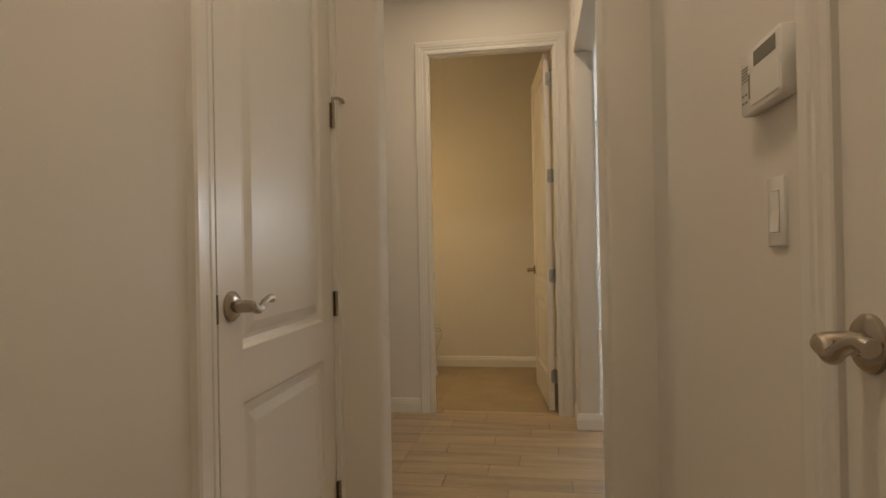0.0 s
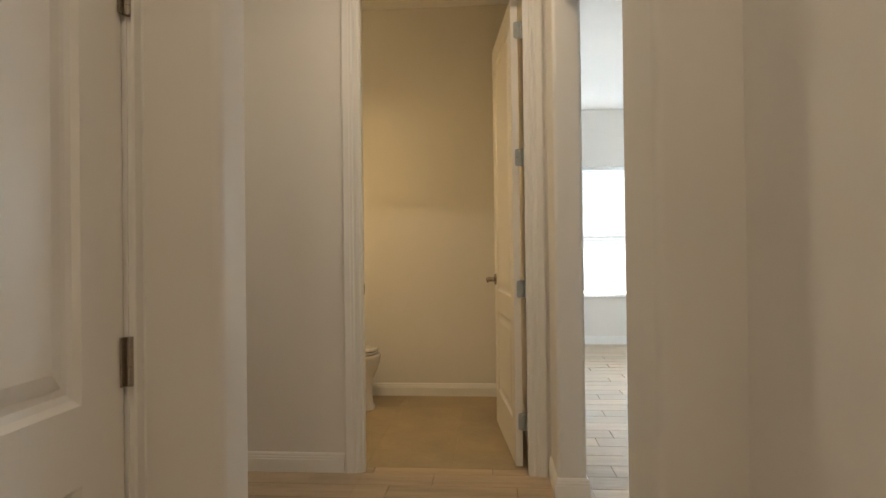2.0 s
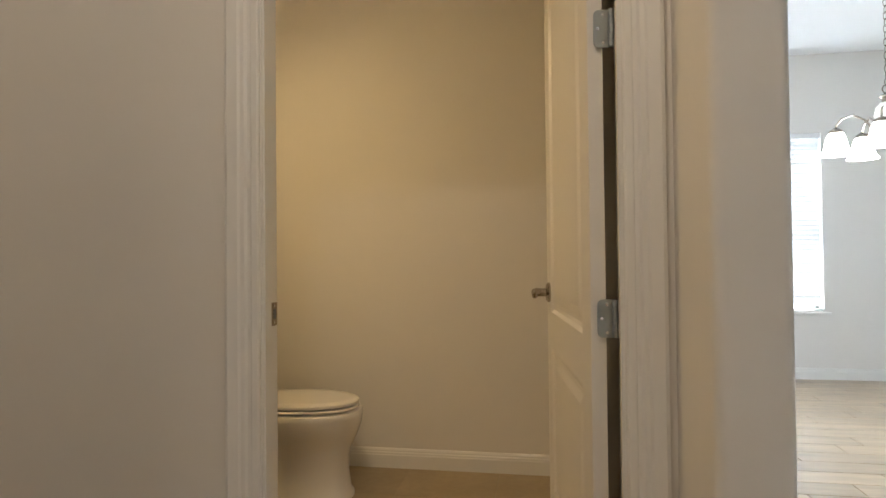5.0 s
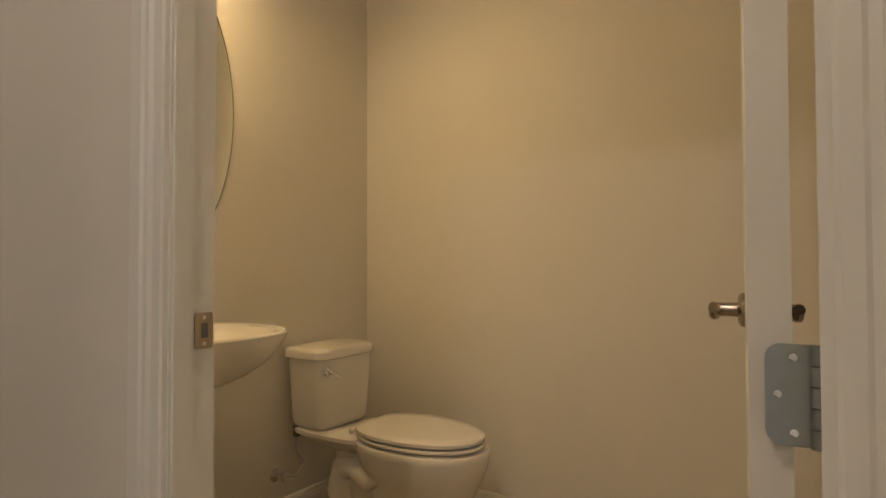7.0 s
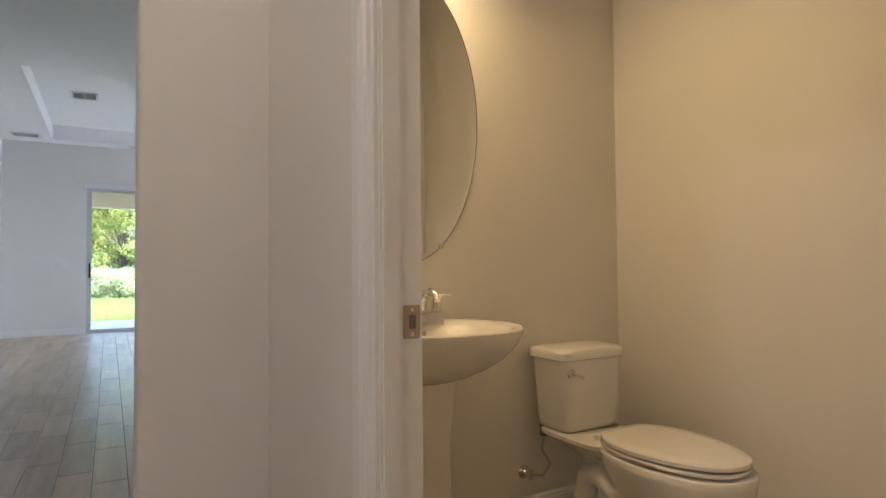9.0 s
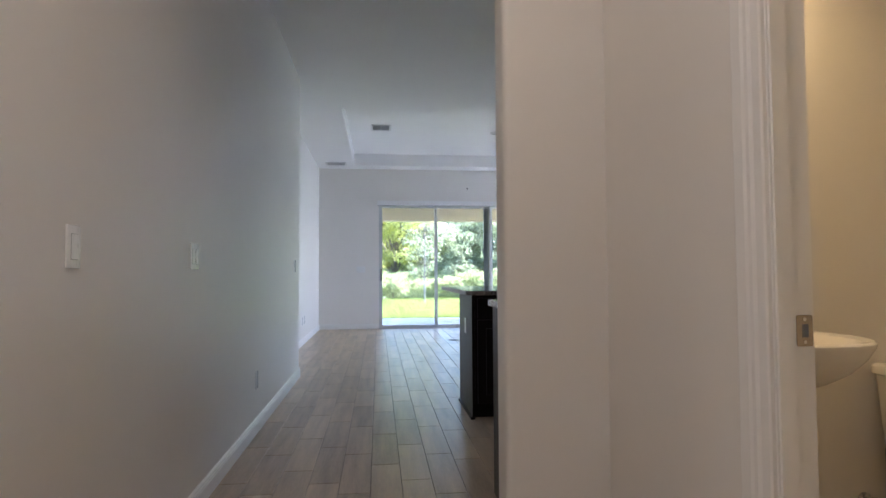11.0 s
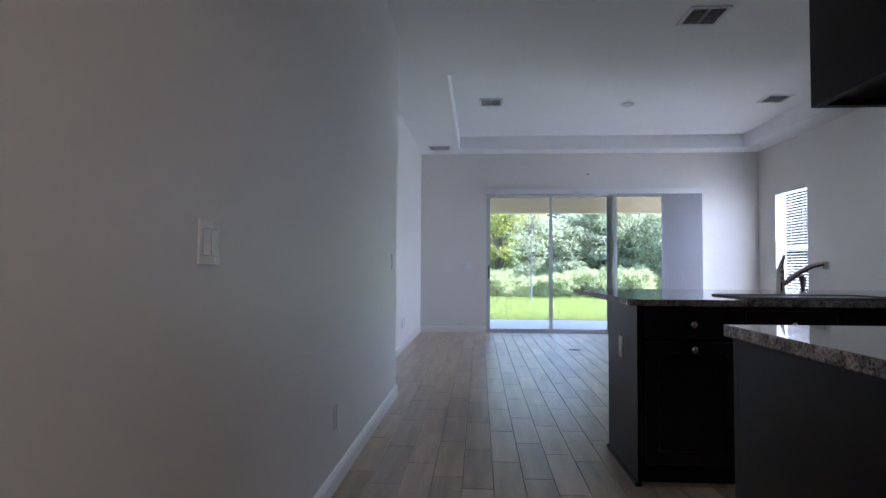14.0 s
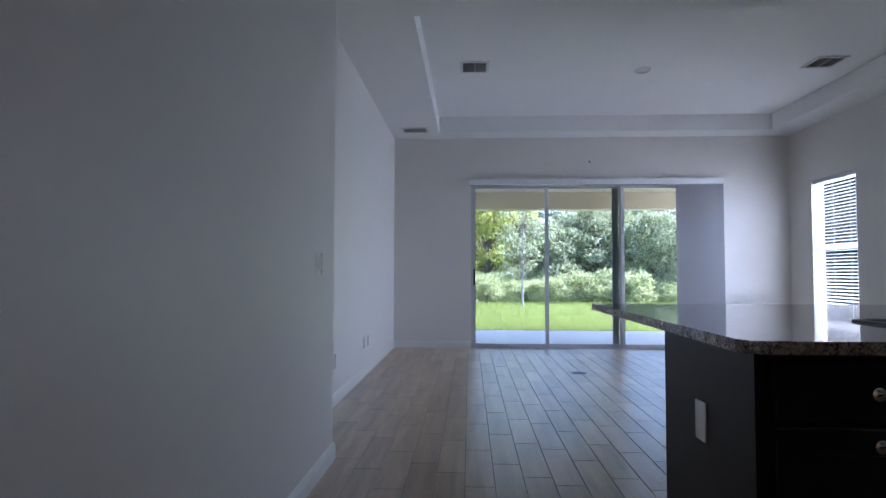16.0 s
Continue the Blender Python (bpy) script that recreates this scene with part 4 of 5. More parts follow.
def base_unit(name, label, xb, xf, y0, y1, s, cols, group, drawer=True, top=0.885):
    """A base cabinet: carcass, toe kick, drawer and door fronts with knobs; the front faces s along x."""
    c = thing(name, label, "cabinet", group=group)
    lo, hi = min(xb, xf), max(xb, xf)
    tl, th = (lo, hi - 0.07) if s > 0 else (lo + 0.07, hi)
    part("body", boxes((lo, hi, y0, y1, 0.10, top)), M_ESPRESSO, c)
    part("toe_kick", boxes((tl, th, y0 + 0.001, y1 - 0.001, 0.0, 0.10)), M_ESPRESSO, c)
    w = (y1 - y0) / cols
    for i in range(cols):
        a, b = y0 + i * w + 0.018, y0 + (i + 1) * w - 0.018
        if drawer:
            d = part("drawer", flat_front(bmesh.new(), a, b, 0.725, top - 0.022, xf, s), M_ESPRESSO, c)
            knob(d, xf + s * 0.019, (a + b) / 2, 0.795, s)
        dd = part("door", shaker(bmesh.new(), a, b, 0.115, 0.708 if drawer else top - 0.022, xf, s), M_ESPRESSO, c)
        knob(dd, xf + s * 0.019, b - 0.22 if drawer else a + 0.03, 0.675, s)
    return c


IX0, IX1, IY0 = -3.77, -3.14, -0.062
base_unit("island_cabinet", "dark espresso island cabinet with drawer and door", IX0, IX1, IY0 + 0.02, 0.44, 1, 1, "island cabinets")
base_unit("island_cabinet", "dark espresso sink cabinet in the island", IX0, IX1, 0.441, 1.36, 1, 2, "island cabinets")
base_unit("island_cabinet", "dark espresso cabinet at the far island end", IX0, IX1, 1.361, 2.20, 1, 2, "island cabinets")
ep = thing("island_end_panel", "dark espresso end panel of the island", "end panel")
part("panel", boxes((IX0 - 0.01, IX1 + 0.0, IY0, IY0 + 0.0195, 0.0, 0.885)), M_ESPRESSO, ep)
part("shoe_molding", boxes((IX0 - 0.012, IX1 + 0.002, IY0 - 0.012, IY0 - 0.0005, 0.0, 0.02)), M_ESPRESSO, ep)
wall_plate("blank_plate", "white blank plate on the dark island end", "wall plate", pose(-3.465, IY0, 0.642), 0)
bk = thing("island_back_panel", "dark espresso back of the island", "end panel")
part("panel", boxes((IX0 - 0.019, IX0 - 0.0005, IY0 + 0.02, 2.20, 0.0, 0.885)), M_ESPRESSO, bk)


it = thing("island_countertop", "speckled polished granite countertop on the island", "countertop")
TOPZ = 0.917
CX0, CX1, CY0, CY1 = -4.77, -3.085, -0.108, 2.25
SX0, SX1, SY0, SY1 = -3.68, -3.24, 0.52, 1.30
bm = bmesh.new()
for a in ((CX0, SX0, CY0, CY1), (SX0, SX1, CY0, SY0), (SX0, SX1, SY1, CY1)):
    box(bm, *a, 0.886, TOPZ)
prism(bm, [(SX1, CY0), (CX1 - 0.05, CY0), (CX1 - 0.012, CY0 + 0.016), (CX1, CY0 + 0.05), (CX1, CY1), (SX1, CY1)], 0.886, TOPZ)
bmesh.ops.remove_doubles(bm, verts=bm.verts, dist=0.0005)
part("slab", bm, M_GRANITE, it)
ks = thing("kitchen_sink", "dark drop-in kitchen sink in the island top", "sink")
M_SINK = mat("sink_composite", (0.10, 0.10, 0.10), 0.35, 0.6, var=0.08, scale=30)
bm = bmesh.new()
rg = lambda g, z: [(x, y, z) for x, y in rounded(SX0 - g, SX1 + g, SY0 - g, SY1 + g, 0.04, 0.04, 0.04, 0.04, 4)]
loft(bm, [rg(0.018, TOPZ + 0.0005), rg(0.018, TOPZ + 0.006), rg(0.012, TOPZ + 0.009), rg(-0.008, TOPZ + 0.008), rg(-0.014, TOPZ - 0.005), rg(-0.02, 0.74), rg(-0.06, 0.725)])
part("bowl", bm, M_SINK, ks, "", True)
part("drain", lathe(bmesh.new(), [(0.04, 0.727), (0.035, 0.732), (0.001, 0.730)], ((SX0 + SX1) / 2, (SY0 + SY1) / 2, 0), 20), M_CHROME, ks, "", True)
kf = thing("kitchen_faucet", "chrome single-handle faucet with a long low spout", "faucet")
FX, FY = -3.745, 0.93
part("body", lathe(bmesh.new(), [(0.032, 0), (0.030, 0.012), (0.024, 0.02), (0.022, 0.10), (0.024, 0.13), (0.020, 0.155), (0.010, 0.165)], (FX, FY, TOPZ), 24), M_CHROME, kf, "", True)
part("lever", tube(bmesh.new(), [(FX, FY, TOPZ + 0.15), (FX - 0.004, FY + 0.012, TOPZ + 0.19), (FX - 0.006, FY + 0.028, TOPZ + 0.235)], [0.018, 0.013, 0.009], 14), M_CHROME, kf, "", True)
part("spout", tube(bmesh.new(), [(FX, FY, TOPZ + 0.055), (FX + 0.02, FY + 0.033, TOPZ + 0.085), (FX + 0.055, FY + 0.085, TOPZ + 0.138), (FX + 0.09, FY + 0.137, TOPZ + 0.172), (FX + 0.118, FY + 0.178, TOPZ + 0.185), (FX + 0.13, FY + 0.197, TOPZ + 0.186)], [0.018, 0.016, 0.014, 0.013, 0.012, 0.012], 16), M_CHROME, kf, "", True)
part("aerator", tube(bmesh.new(), [(FX + 0.124, FY + 0.190, TOPZ + 0.194), (FX + 0.124, FY + 0.190, TOPZ + 0.154)], 0.015, 14), M_CHROME, kf, "", True)
spray = thing("side_sprayer", "chrome side sprayer standing beside the faucet", "sprayer")
part("collar", lathe(bmesh.new(), [(0.024, 0), (0.022, 0.01), (0.014, 0.02)], (FX, FY + 0.125, TOPZ), 20), M_CHROME, spray, "", True)
part("head", tube(bmesh.new(), [(FX, FY + 0.125, TOPZ + 0.015), (FX, FY + 0.123, TOPZ + 0.07), (FX + 0.005, FY + 0.115, TOPZ + 0.11), (FX + 0.02, FY + 0.107, TOPZ + 0.125)], [0.011, 0.013, 0.018, 0.012], 14), M_CHROME, spray, "", True)
part("trigger", tube(bmesh.new(), [(FX - 0.004, FY + 0.140, TOPZ + 0.05), (FX - 0.003, FY + 0.141, TOPZ + 0.10)], 0.006, 8), M_GREY, spray)
cap = thing("sink_hole_cover", "low chrome cover in the countertop", "cover plate")
part("disc", lathe(bmesh.new(), [(0.022, 0), (0.022, 0.005), (0.001, 0.010)], (FX + 0.01, FY + 0.25, TOPZ), 20), M_CHROME, cap, "", True)

# cabinet run against the powder room wall
KX = -1.12
for y0, y1, n in ((-0.165, 0.62, 2), (0.621, 1.36, 2), (2.14, 3.10, 2)):
    base_unit("base_cabinet", "dark espresso base cabinet against the wall", KX, KX - 0.61, y0, y1, -1, n, "base cabinets")
be = thing("base_end_panel", "dark espresso end panel of the cabinet run", "end panel")
part("panel", boxes((KX - 0.612, KX, -0.1835, -0.1655, 0.0, 0.885)), M_ESPRESSO, be)
part("corner_post", boxes((KX - 0.640, KX - 0.613, -0.1835, -0.160, 0.0, 0.885)), M_ESPRESSO, be)
ct = thing("wall_countertop", "speckled polished granite counter along the wall", "countertop")
bm = bmesh.new()
box(bm, KX - 0.647, KX, -0.206, 1.36, 0.886, TOPZ, 0.004, 2)
part("slab", bm, M_GRANITE, ct)
ct2 = thing("wall_countertop", "speckled granite counter beyond the range", "countertop")
part("slab", box(bmesh.new(), KX - 0.647, KX, 2.14, 3.10, 0.886, TOPZ, 0.004, 2), M_GRANITE, ct2)
rg_ = thing("kitchen_range", "stainless slide-in range with black glass top", "range")
part("body", boxes((KX - 0.64, KX, 1.365, 2.135, 0.02, 0.905)), M_STEEL, rg_)
part("cooktop", box(bmesh.new(), KX - 0.66, KX, 1.362, 2.138, 0.906, 0.93, 0.004, 2), M_DARK, rg_, "black glass cooktop")
part("oven_door", boxes((KX - 0.675, KX - 0.641, 1.38, 2.12, 0.20, 0.76)), M_DARK, rg_)
part("handle", tube(bmesh.new(), [(KX - 0.71, 1.42, 0.78), (KX - 0.71, 2.08, 0.78)], 0.011, 12), M_STEEL, rg_, "", True)


def upper_unit(y0, y1, n):
    c = thing("wall_cabinet", "dark espresso wall cabinet over the counter", "cabinet", group="wall cabinets")
    part("body", boxes((KX - 0.285, KX, y0, y1, 1.40, 2.46)), M_ESPRESSO, c)
    part("light_rail", boxes((KX - 0.285, KX - 0.265, y0, y1, 1.385, 1.40), (KX - 0.265, KX, y0, y0 + 0.018, 1.385, 1.40)), M_ESPRESSO, c)
    part("crown", boxes((KX - 0.33, KX, y0 - 0.03, y1, 2.461, 2.53)), M_ESPRESSO, c)
    w = (y1 - y0) / n
    for i in range(n):
        d = part("door", shaker(bmesh.new(), y0 + i * w + 0.012, y0 + (i + 1) * w - 0.012, 1.412, 2.448, KX - 0.285, -1), M_ESPRESSO, c)
        knob(d, KX - 0.304, y0 + (i + 0.5) * w, 1.46, -1)


upper_unit(-0.175, 0.62, 2)
upper_unit(0.621, 1.36, 2)
upper_unit(2.14, 3.10, 2)

# wall oven and microwave tower on the outer kitchen wall
ot = thing("oven_tower", "tall espresso cabinet with built-in oven and microwave", "cabinet")
OX0, OX1, OY = -4.172, -3.36, 3.18
part("body", boxes((OX0, OX1, OY, GRIGHT - 0.001, 0.10, 2.46)), M_ESPRESSO, ot)
part("toe_kick", boxes((OX0, OX1, OY + 0.07, GRIGHT - 0.002, 0.0, 0.10)), M_ESPRESSO, ot)
for a, b in ((OX0 + 0.012, (OX0 + OX1) / 2 - 0.003), ((OX0 + OX1) / 2 + 0.003, OX1 - 0.012)):
    bm = shaker(bmesh.new(), a, b, 1.72, 2.44, 0, 1)
    part("upper_door", turned(bm, pose(0, OY - 0.0005, 0) @ Matrix(((0, 1, 0, 0), (-1, 0, 0, 0), (0, 0, 1, 0), (0, 0, 0, 1)))), M_ESPRESSO, ot)
part("lower_drawer", boxes((OX0 + 0.012, OX1 - 0.012, OY - 0.019, OY - 0.0005, 0.12, 0.42)), M_ESPRESSO, ot)
mw = part("microwave", box(bmesh.new(), OX0 + 0.018, OX1 - 0.018, OY - 0.03, OY - 0.0005, 1.242, 1.694, 0.004, 1), M_STEEL, ot, "stainless built-in microwave")
part("window", boxes((OX0 + 0.09, OX1 - 0.24, OY - 0.034, OY - 0.029, 1.318, 1.62)), M_DARK, mw)
part("control_panel", boxes((OX1 - 0.20, OX1 - 0.06, OY - 0.034, OY - 0.029, 1.318, 1.62)), M_DARK, mw)
ov = part("oven", box(bmesh.new(), OX0 + 0.018, OX1 - 0.018, OY - 0.03, OY - 0.0005, 0.45, 1.224, 0.004, 1), M_STEEL, ot, "stainless wall oven")
part("control_panel", boxes((OX0 + 0.045, OX1 - 0.045, OY - 0.034, OY - 0.029, 1.10, 1.20)), M_DARK, ov)
# dark strip stands in for the shade between control panel and door
part("gap_shade", boxes((OX0 + 0.018, OX1 - 0.018, OY - 0.0315, OY - 0.029, 1.062, 1.074)), M_DARK, ov)
part("window", boxes((OX0 + 0.045, OX1 - 0.045, OY - 0.034, OY - 0.029, 0.55, 0.985)), M_DARK, ov)
part("handle", tube(bmesh.new(), [(OX0 + 0.08, OY - 0.07, 1.02), (OX1 - 0.08, OY - 0.07, 1.02)], 0.011, 12), M_STEEL, ov, "", True)

# ---- dining chandelier ----
ch = thing("chandelier", "lit nickel chandelier with five white glass shades", "chandelier")
M_LITSHADE = glow("lit_bell_glass", (1.0, 0.95, 0.88), 1.2)
CHX, CHY, CHZ = 2.46, 2.05, 2.82
part("canopy", lathe(bmesh.new(), [(0.065, 0.0), (0.062, -0.010), (0.035, -0.022), (0.008, -0.030)], (CHX, CHY, CHZ), 28), M_NICKEL, ch, "", True)
n_links = 24
zt, zb = CHZ - 0.03, 1.955
step = (zt - zb) / n_links
for i in range(n_links):
    z = zt - (i + 0.5) * step
    pts = []
    for k in range(13):
        a = 2 * math.pi * k / 12
        u, v = 0.010 * math.cos(a), (step * 0.64) * math.sin(a)
        pts.append((CHX + (u if i % 2 else 0), CHY + (0 if i % 2 else u), z + v))
    part("chain_link", tube(bmesh.new(), pts, 0.0021, 6, False), M_NICKEL, ch, "", True)
pts = [(CHX + 0.022 * math.cos(2 * math.pi * k / 20), CHY, 1.935 + 0.022 * math.sin(2 * math.pi * k / 20)) for k in range(21)]
part("top_ring", tube(bmesh.new(), pts, 0.0035, 8, False), M_NICKEL, ch, "", True)
part("stem_cap", lathe(bmesh.new(), [(0.008, 1.915), (0.028, 1.905), (0.040, 1.893), (0.024, 1.885), (0.024, 1.865)], (CHX, CHY, 0), 24), M_NICKEL, ch, "", True)
part("centre_vase", lathe(bmesh.new(), [(0.030, 1.864), (0.050, 1.84), (0.056, 1.80), (0.046, 1.745), (0.028, 1.70), (0.022, 1.68)], (CHX, CHY, 0), 28), M_SHADE, ch, "white glass centre", True)
part("finial", lathe(bmesh.new(), [(0.026, 1.68), (0.034, 1.665), (0.020, 1.645), (0.006, 1.63)], (CHX, CHY, 0), 20), M_NICKEL, ch, "", True)
for k in range(5):
    a = radians(20 + 72 * k)
    dx, dy = math.cos(a), math.sin(a)
    arm = [(CHX + dx * r, CHY + dy * r, z) for r, z in ((0.025, 1.70), (0.06, 1.73), (0.10, 1.785), (0.15, 1.815), (0.20, 1.80), (0.225, 1.765), (0.228, 1.745))]
    part("arm", tube(bmesh.new(), arm, 0.0055, 8), M_NICKEL, ch, "", True)
    sx, sy = CHX + dx * 0.228, CHY + dy * 0.228
    part("socket_cup", lathe(bmesh.new(), [(0.008, 1.755), (0.030, 1.74), (0.034, 1.722)], (sx, sy, 0), 20), M_NICKEL, ch, "", True)
    bm = bmesh.new()
    prof = [(0.034, 1.724), (0.044, 1.705), (0.052, 1.67), (0.060, 1.635), (0.078, 1.606), (0.0765, 1.606), (0.057, 1.637), (0.049, 1.672), (0.041, 1.703)]
    lathe(bm, prof, (sx, sy, 0), 28, False)
    part("shade", bm, M_LITSHADE, ch, "glowing white bell glass shade", True)

# one cool lamp for the bulbs, also filling in for missing daylight
bulbs = new("chandelier_bulbs_and_fill", bpy.data.lights.new("chandelier_bulbs_and_fill", "POINT"))
bulbs.data.shadow_soft_size, bulbs.data.energy, bulbs.data.color = 0.28, 5.0, (0.80, 0.90, 1.0)
bulbs.matrix_world = pose(CHX, CHY, 1.50)


# ---- garden ----
def foliage(name, color, var=0.35, through_amount=0.45):
    m = bpy.data.materials.new(name)
    m.use_nodes = True
    n, l = m.node_tree.nodes, m.node_tree.links
    b, out = n["Principled BSDF"], n["Material Output"]
    b.inputs["Roughness"].default_value, b.inputs["Specular IOR Level"].default_value = 0.7, 0.25
    geo, mul, rng_ = n.new("ShaderNodeNewGeometry"), n.new("ShaderNodeVectorMath"), n.new("ShaderNodeMapRange")
    mul.operation = "SCALE"
    mul.inputs[0].default_value = color
    rng_.inputs["To Min"].default_value, rng_.inputs["To Max"].default_value = 1 - var, 1 + var * 1.4
    l.new(geo.outputs["Random Per Island"], rng_.inputs["Value"]), l.new(rng_.outputs[0], mul.inputs["Scale"])
    l.new(mul.outputs[0], b.inputs["Base Color"])
    t, mx = n.new("ShaderNodeBsdfTranslucent"), n.new("ShaderNodeMixShader")
    mx.inputs[0].default_value = through_amount
    l.new(mul.outputs[0], t.inputs[0]), l.new(b.outputs[0], mx.inputs[1]), l.new(t.outputs[0], mx.inputs[2]), l.new(mx.outputs[0], out.inputs[0])
    return m


M_LEAF_A = foliage("leaf_yellow_green", (0.34, 0.355, 0.10), 0.65)
M_LEAF_B = foliage("leaf_dark", (0.13, 0.16, 0.07), 0.65)
M_LEAF_C = foliage("leaf_silver", (0.29, 0.315, 0.185), 0.65)
M_LEAF_D = foliage("leaf_shrub", (0.36, 0.39, 0.19), 0.6)
M_BLADE = foliage("grass_blade", (0.21, 0.25, 0.07), 0.4)
M_BARK = mat("bark", (0.16, 0.13, 0.10), 0.9, var=0.25, scale=12, bump=0.6, bump_scale=30, stretch=(1, 1, 0.3))
gen = np.random.default_rng(7)


def leaf_mesh(name, centres, size, material, up=0.35):
    """Many small folded leaves, one quad pair each, at the given centres."""
    n = len(centres)
    d = gen.normal(size=(n, 3))
    d[:, 2] += up
    d /= np.linalg.norm(d, axis=1)[:, None]
    q = np.cross(d, gen.normal(size=(n, 3)))
    q /= np.linalg.norm(q, axis=1)[:, None]
    nr = np.cross(d, q)
    s = (size * gen.uniform(0.6, 1.3, n))[:, None]
    base, tip = centres - d * s, centres + d * s
    a, b = centres + q * s * 0.42 + nr * s * 0.15, centres - q * s * 0.42 + nr * s * 0.15
    v = np.stack([base, a, tip, b], 1).reshape(-1, 3)
    idx = np.arange(n) * 4
    f = np.concatenate([np.stack([idx, idx + 1, idx + 2], 1), np.stack([idx, idx + 2, idx + 3], 1)])
    me = bpy.data.meshes.new(name)
    me.from_pydata(v.tolist(), [], f.tolist())
    me.materials.append(material)
    return me


def clumps(n_clump, per, radius, zlo, zhi, clump_r, flat=0.7, taper=0.5):
    """Leaf centres in uneven clumps filling a crown."""
    out, cs = [], []
    for _ in range(n_clump):
        z = gen.uniform(zlo, zhi)
        k = (z - zlo) / max(zhi - zlo, 1e-6)
        rr = radius * (1 - taper * abs(k - 0.35) * 1.3) * math.sqrt(gen.uniform(0.1, 1.0))
        a = gen.uniform(0, 2 * math.pi)
        c = np.array([rr * math.cos(a), rr * math.sin(a), z])
        cs.append(c)
        r = clump_r * gen.uniform(0.55, 1.25)
        p = gen.normal(size=(per, 3))
        p *= (r * gen.uniform(0.5, 1.0, per) / np.linalg.norm(p, axis=1))[:, None]
        p[:, 2] *= flat
        out.append(c + p)
    return np.concatenate(out), cs


def tree(label, h, radius, lo, n_clump, per, clump_r, leaf, material, trunk_r, group="garden trees"):
    t = thing("tree", label, "tree", group=group)
    pts, cs = clumps(n_clump, per, radius, lo, h, clump_r)
    bm = bmesh.new()
    line = [(0.12 * math.sin(k * 1.3) * k / 6, 0.1 * math.cos(k * 1.7) * k / 6, h * 0.85 * k / 7 - 0.2) for k in range(8)]
    tube(bm, line, [trunk_r * (1 - 0.8 * k / 7) for k in range(8)], 10)
    part("trunk", bm, M_BARK, t, "", True)
    bm = bmesh.new()
    for c in cs[:: max(1, len(cs) // 26)]:
        s = Vector(line[max(1, min(6, int((c[2] / h) * 5)))])
        e = Vector(c)
        tube(bm, [s, s.lerp(e, 0.5) + Vector((0, 0, 0.15)), e], [trunk_r * 0.35, trunk_r * 0.2, trunk_r * 0.06], 6)
    part("limbs", bm, M_BARK, t, "", True)
    cr = new("crown", leaf_mesh("crown", pts, leaf, material))
    cr.parent = t
    return t


G = -0.16
ta = tree("tall tree with yellow-green leaves", 6.1, 2.9, 0.6, 150, 260, 0.6, 0.075, M_LEAF_A, 0.16)
tb = tree("tall dark green tree with gaps of sky", 6.9, 2.8, 0.8, 165, 210, 0.62, 0.08, M_LEAF_B, 0.2)
tc = tree("rounded silvery green tree", 3.7, 2.3, 0.4, 110, 300, 0.55, 0.062, M_LEAF_C, 0.12)
ta.matrix_basis, tb.matrix_basis, tc.matrix_basis = pose(-29.5, -4.2, G), pose(-31.5, 5.4, G, 0, 0, 40), pose(-27.5, 7.4, G, 0, 0, 10)
for src, x, y, rz, k in ((ta, -31, -10.5, 80, 1.05), (ta, -36, 1.2, 150, 1.0), (tb, -34, -1.0, 200, 0.95), (tb, -35, -7.5, 20, 1.0), (tb, -33, 9.8, 300, 0.85), (tb, -37, 14.5, 110, 0.8),
                        (tc, -28.0, 2.6, 120, 0.95), (tc, -28.8, 4.9, 200, 1.1), (tc, -29.0, 11.2, 230, 1.0), (tc, -27.5, 15.5, 45, 0.9), (ta, -28.4, 0.1, 300, 0.85), (ta, -34, -16, 10, 1.0), (tb, -36, 20, 60, 0.9), (tc, -29.5, -9.0, 77, 1.0)):
    o = copy_thing(src, pose(x, y, G, 0, 0, rz))
    o.scale = (k, k, k)
# young staked tree on the lawn
sp_ = thing("sapling", "slender young tree with sparse pale leaves", "tree")
pts, cs = clumps(70, 30, 0.95, 1.3, 4.6, 0.3)
part("trunk", tube(bmesh.new(), [(0, 0, -0.05), (0.02, 0, 1.2), (0.0, 0.02, 2.6), (0.02, 0.0, 4.5)], [0.035, 0.03, 0.02, 0.006], 8), mat("pale_bark", (0.27, 0.25, 0.22), 0.85, var=0.15, scale=15), sp_, "", True)
bm = bmesh.new()
for c in cs:
    tube(bm, [(0.01, 0.01, max(1.0, c[2] - 0.8)), tuple(c)], [0.009, 0.003], 5)
part("twigs", bm, M_BARK, sp_)
cr = new("crown", leaf_mesh("crown", pts, 0.055, M_LEAF_C))
cr.parent = sp_
sp_.matrix_basis = pose(-21.3, 1.03, G)
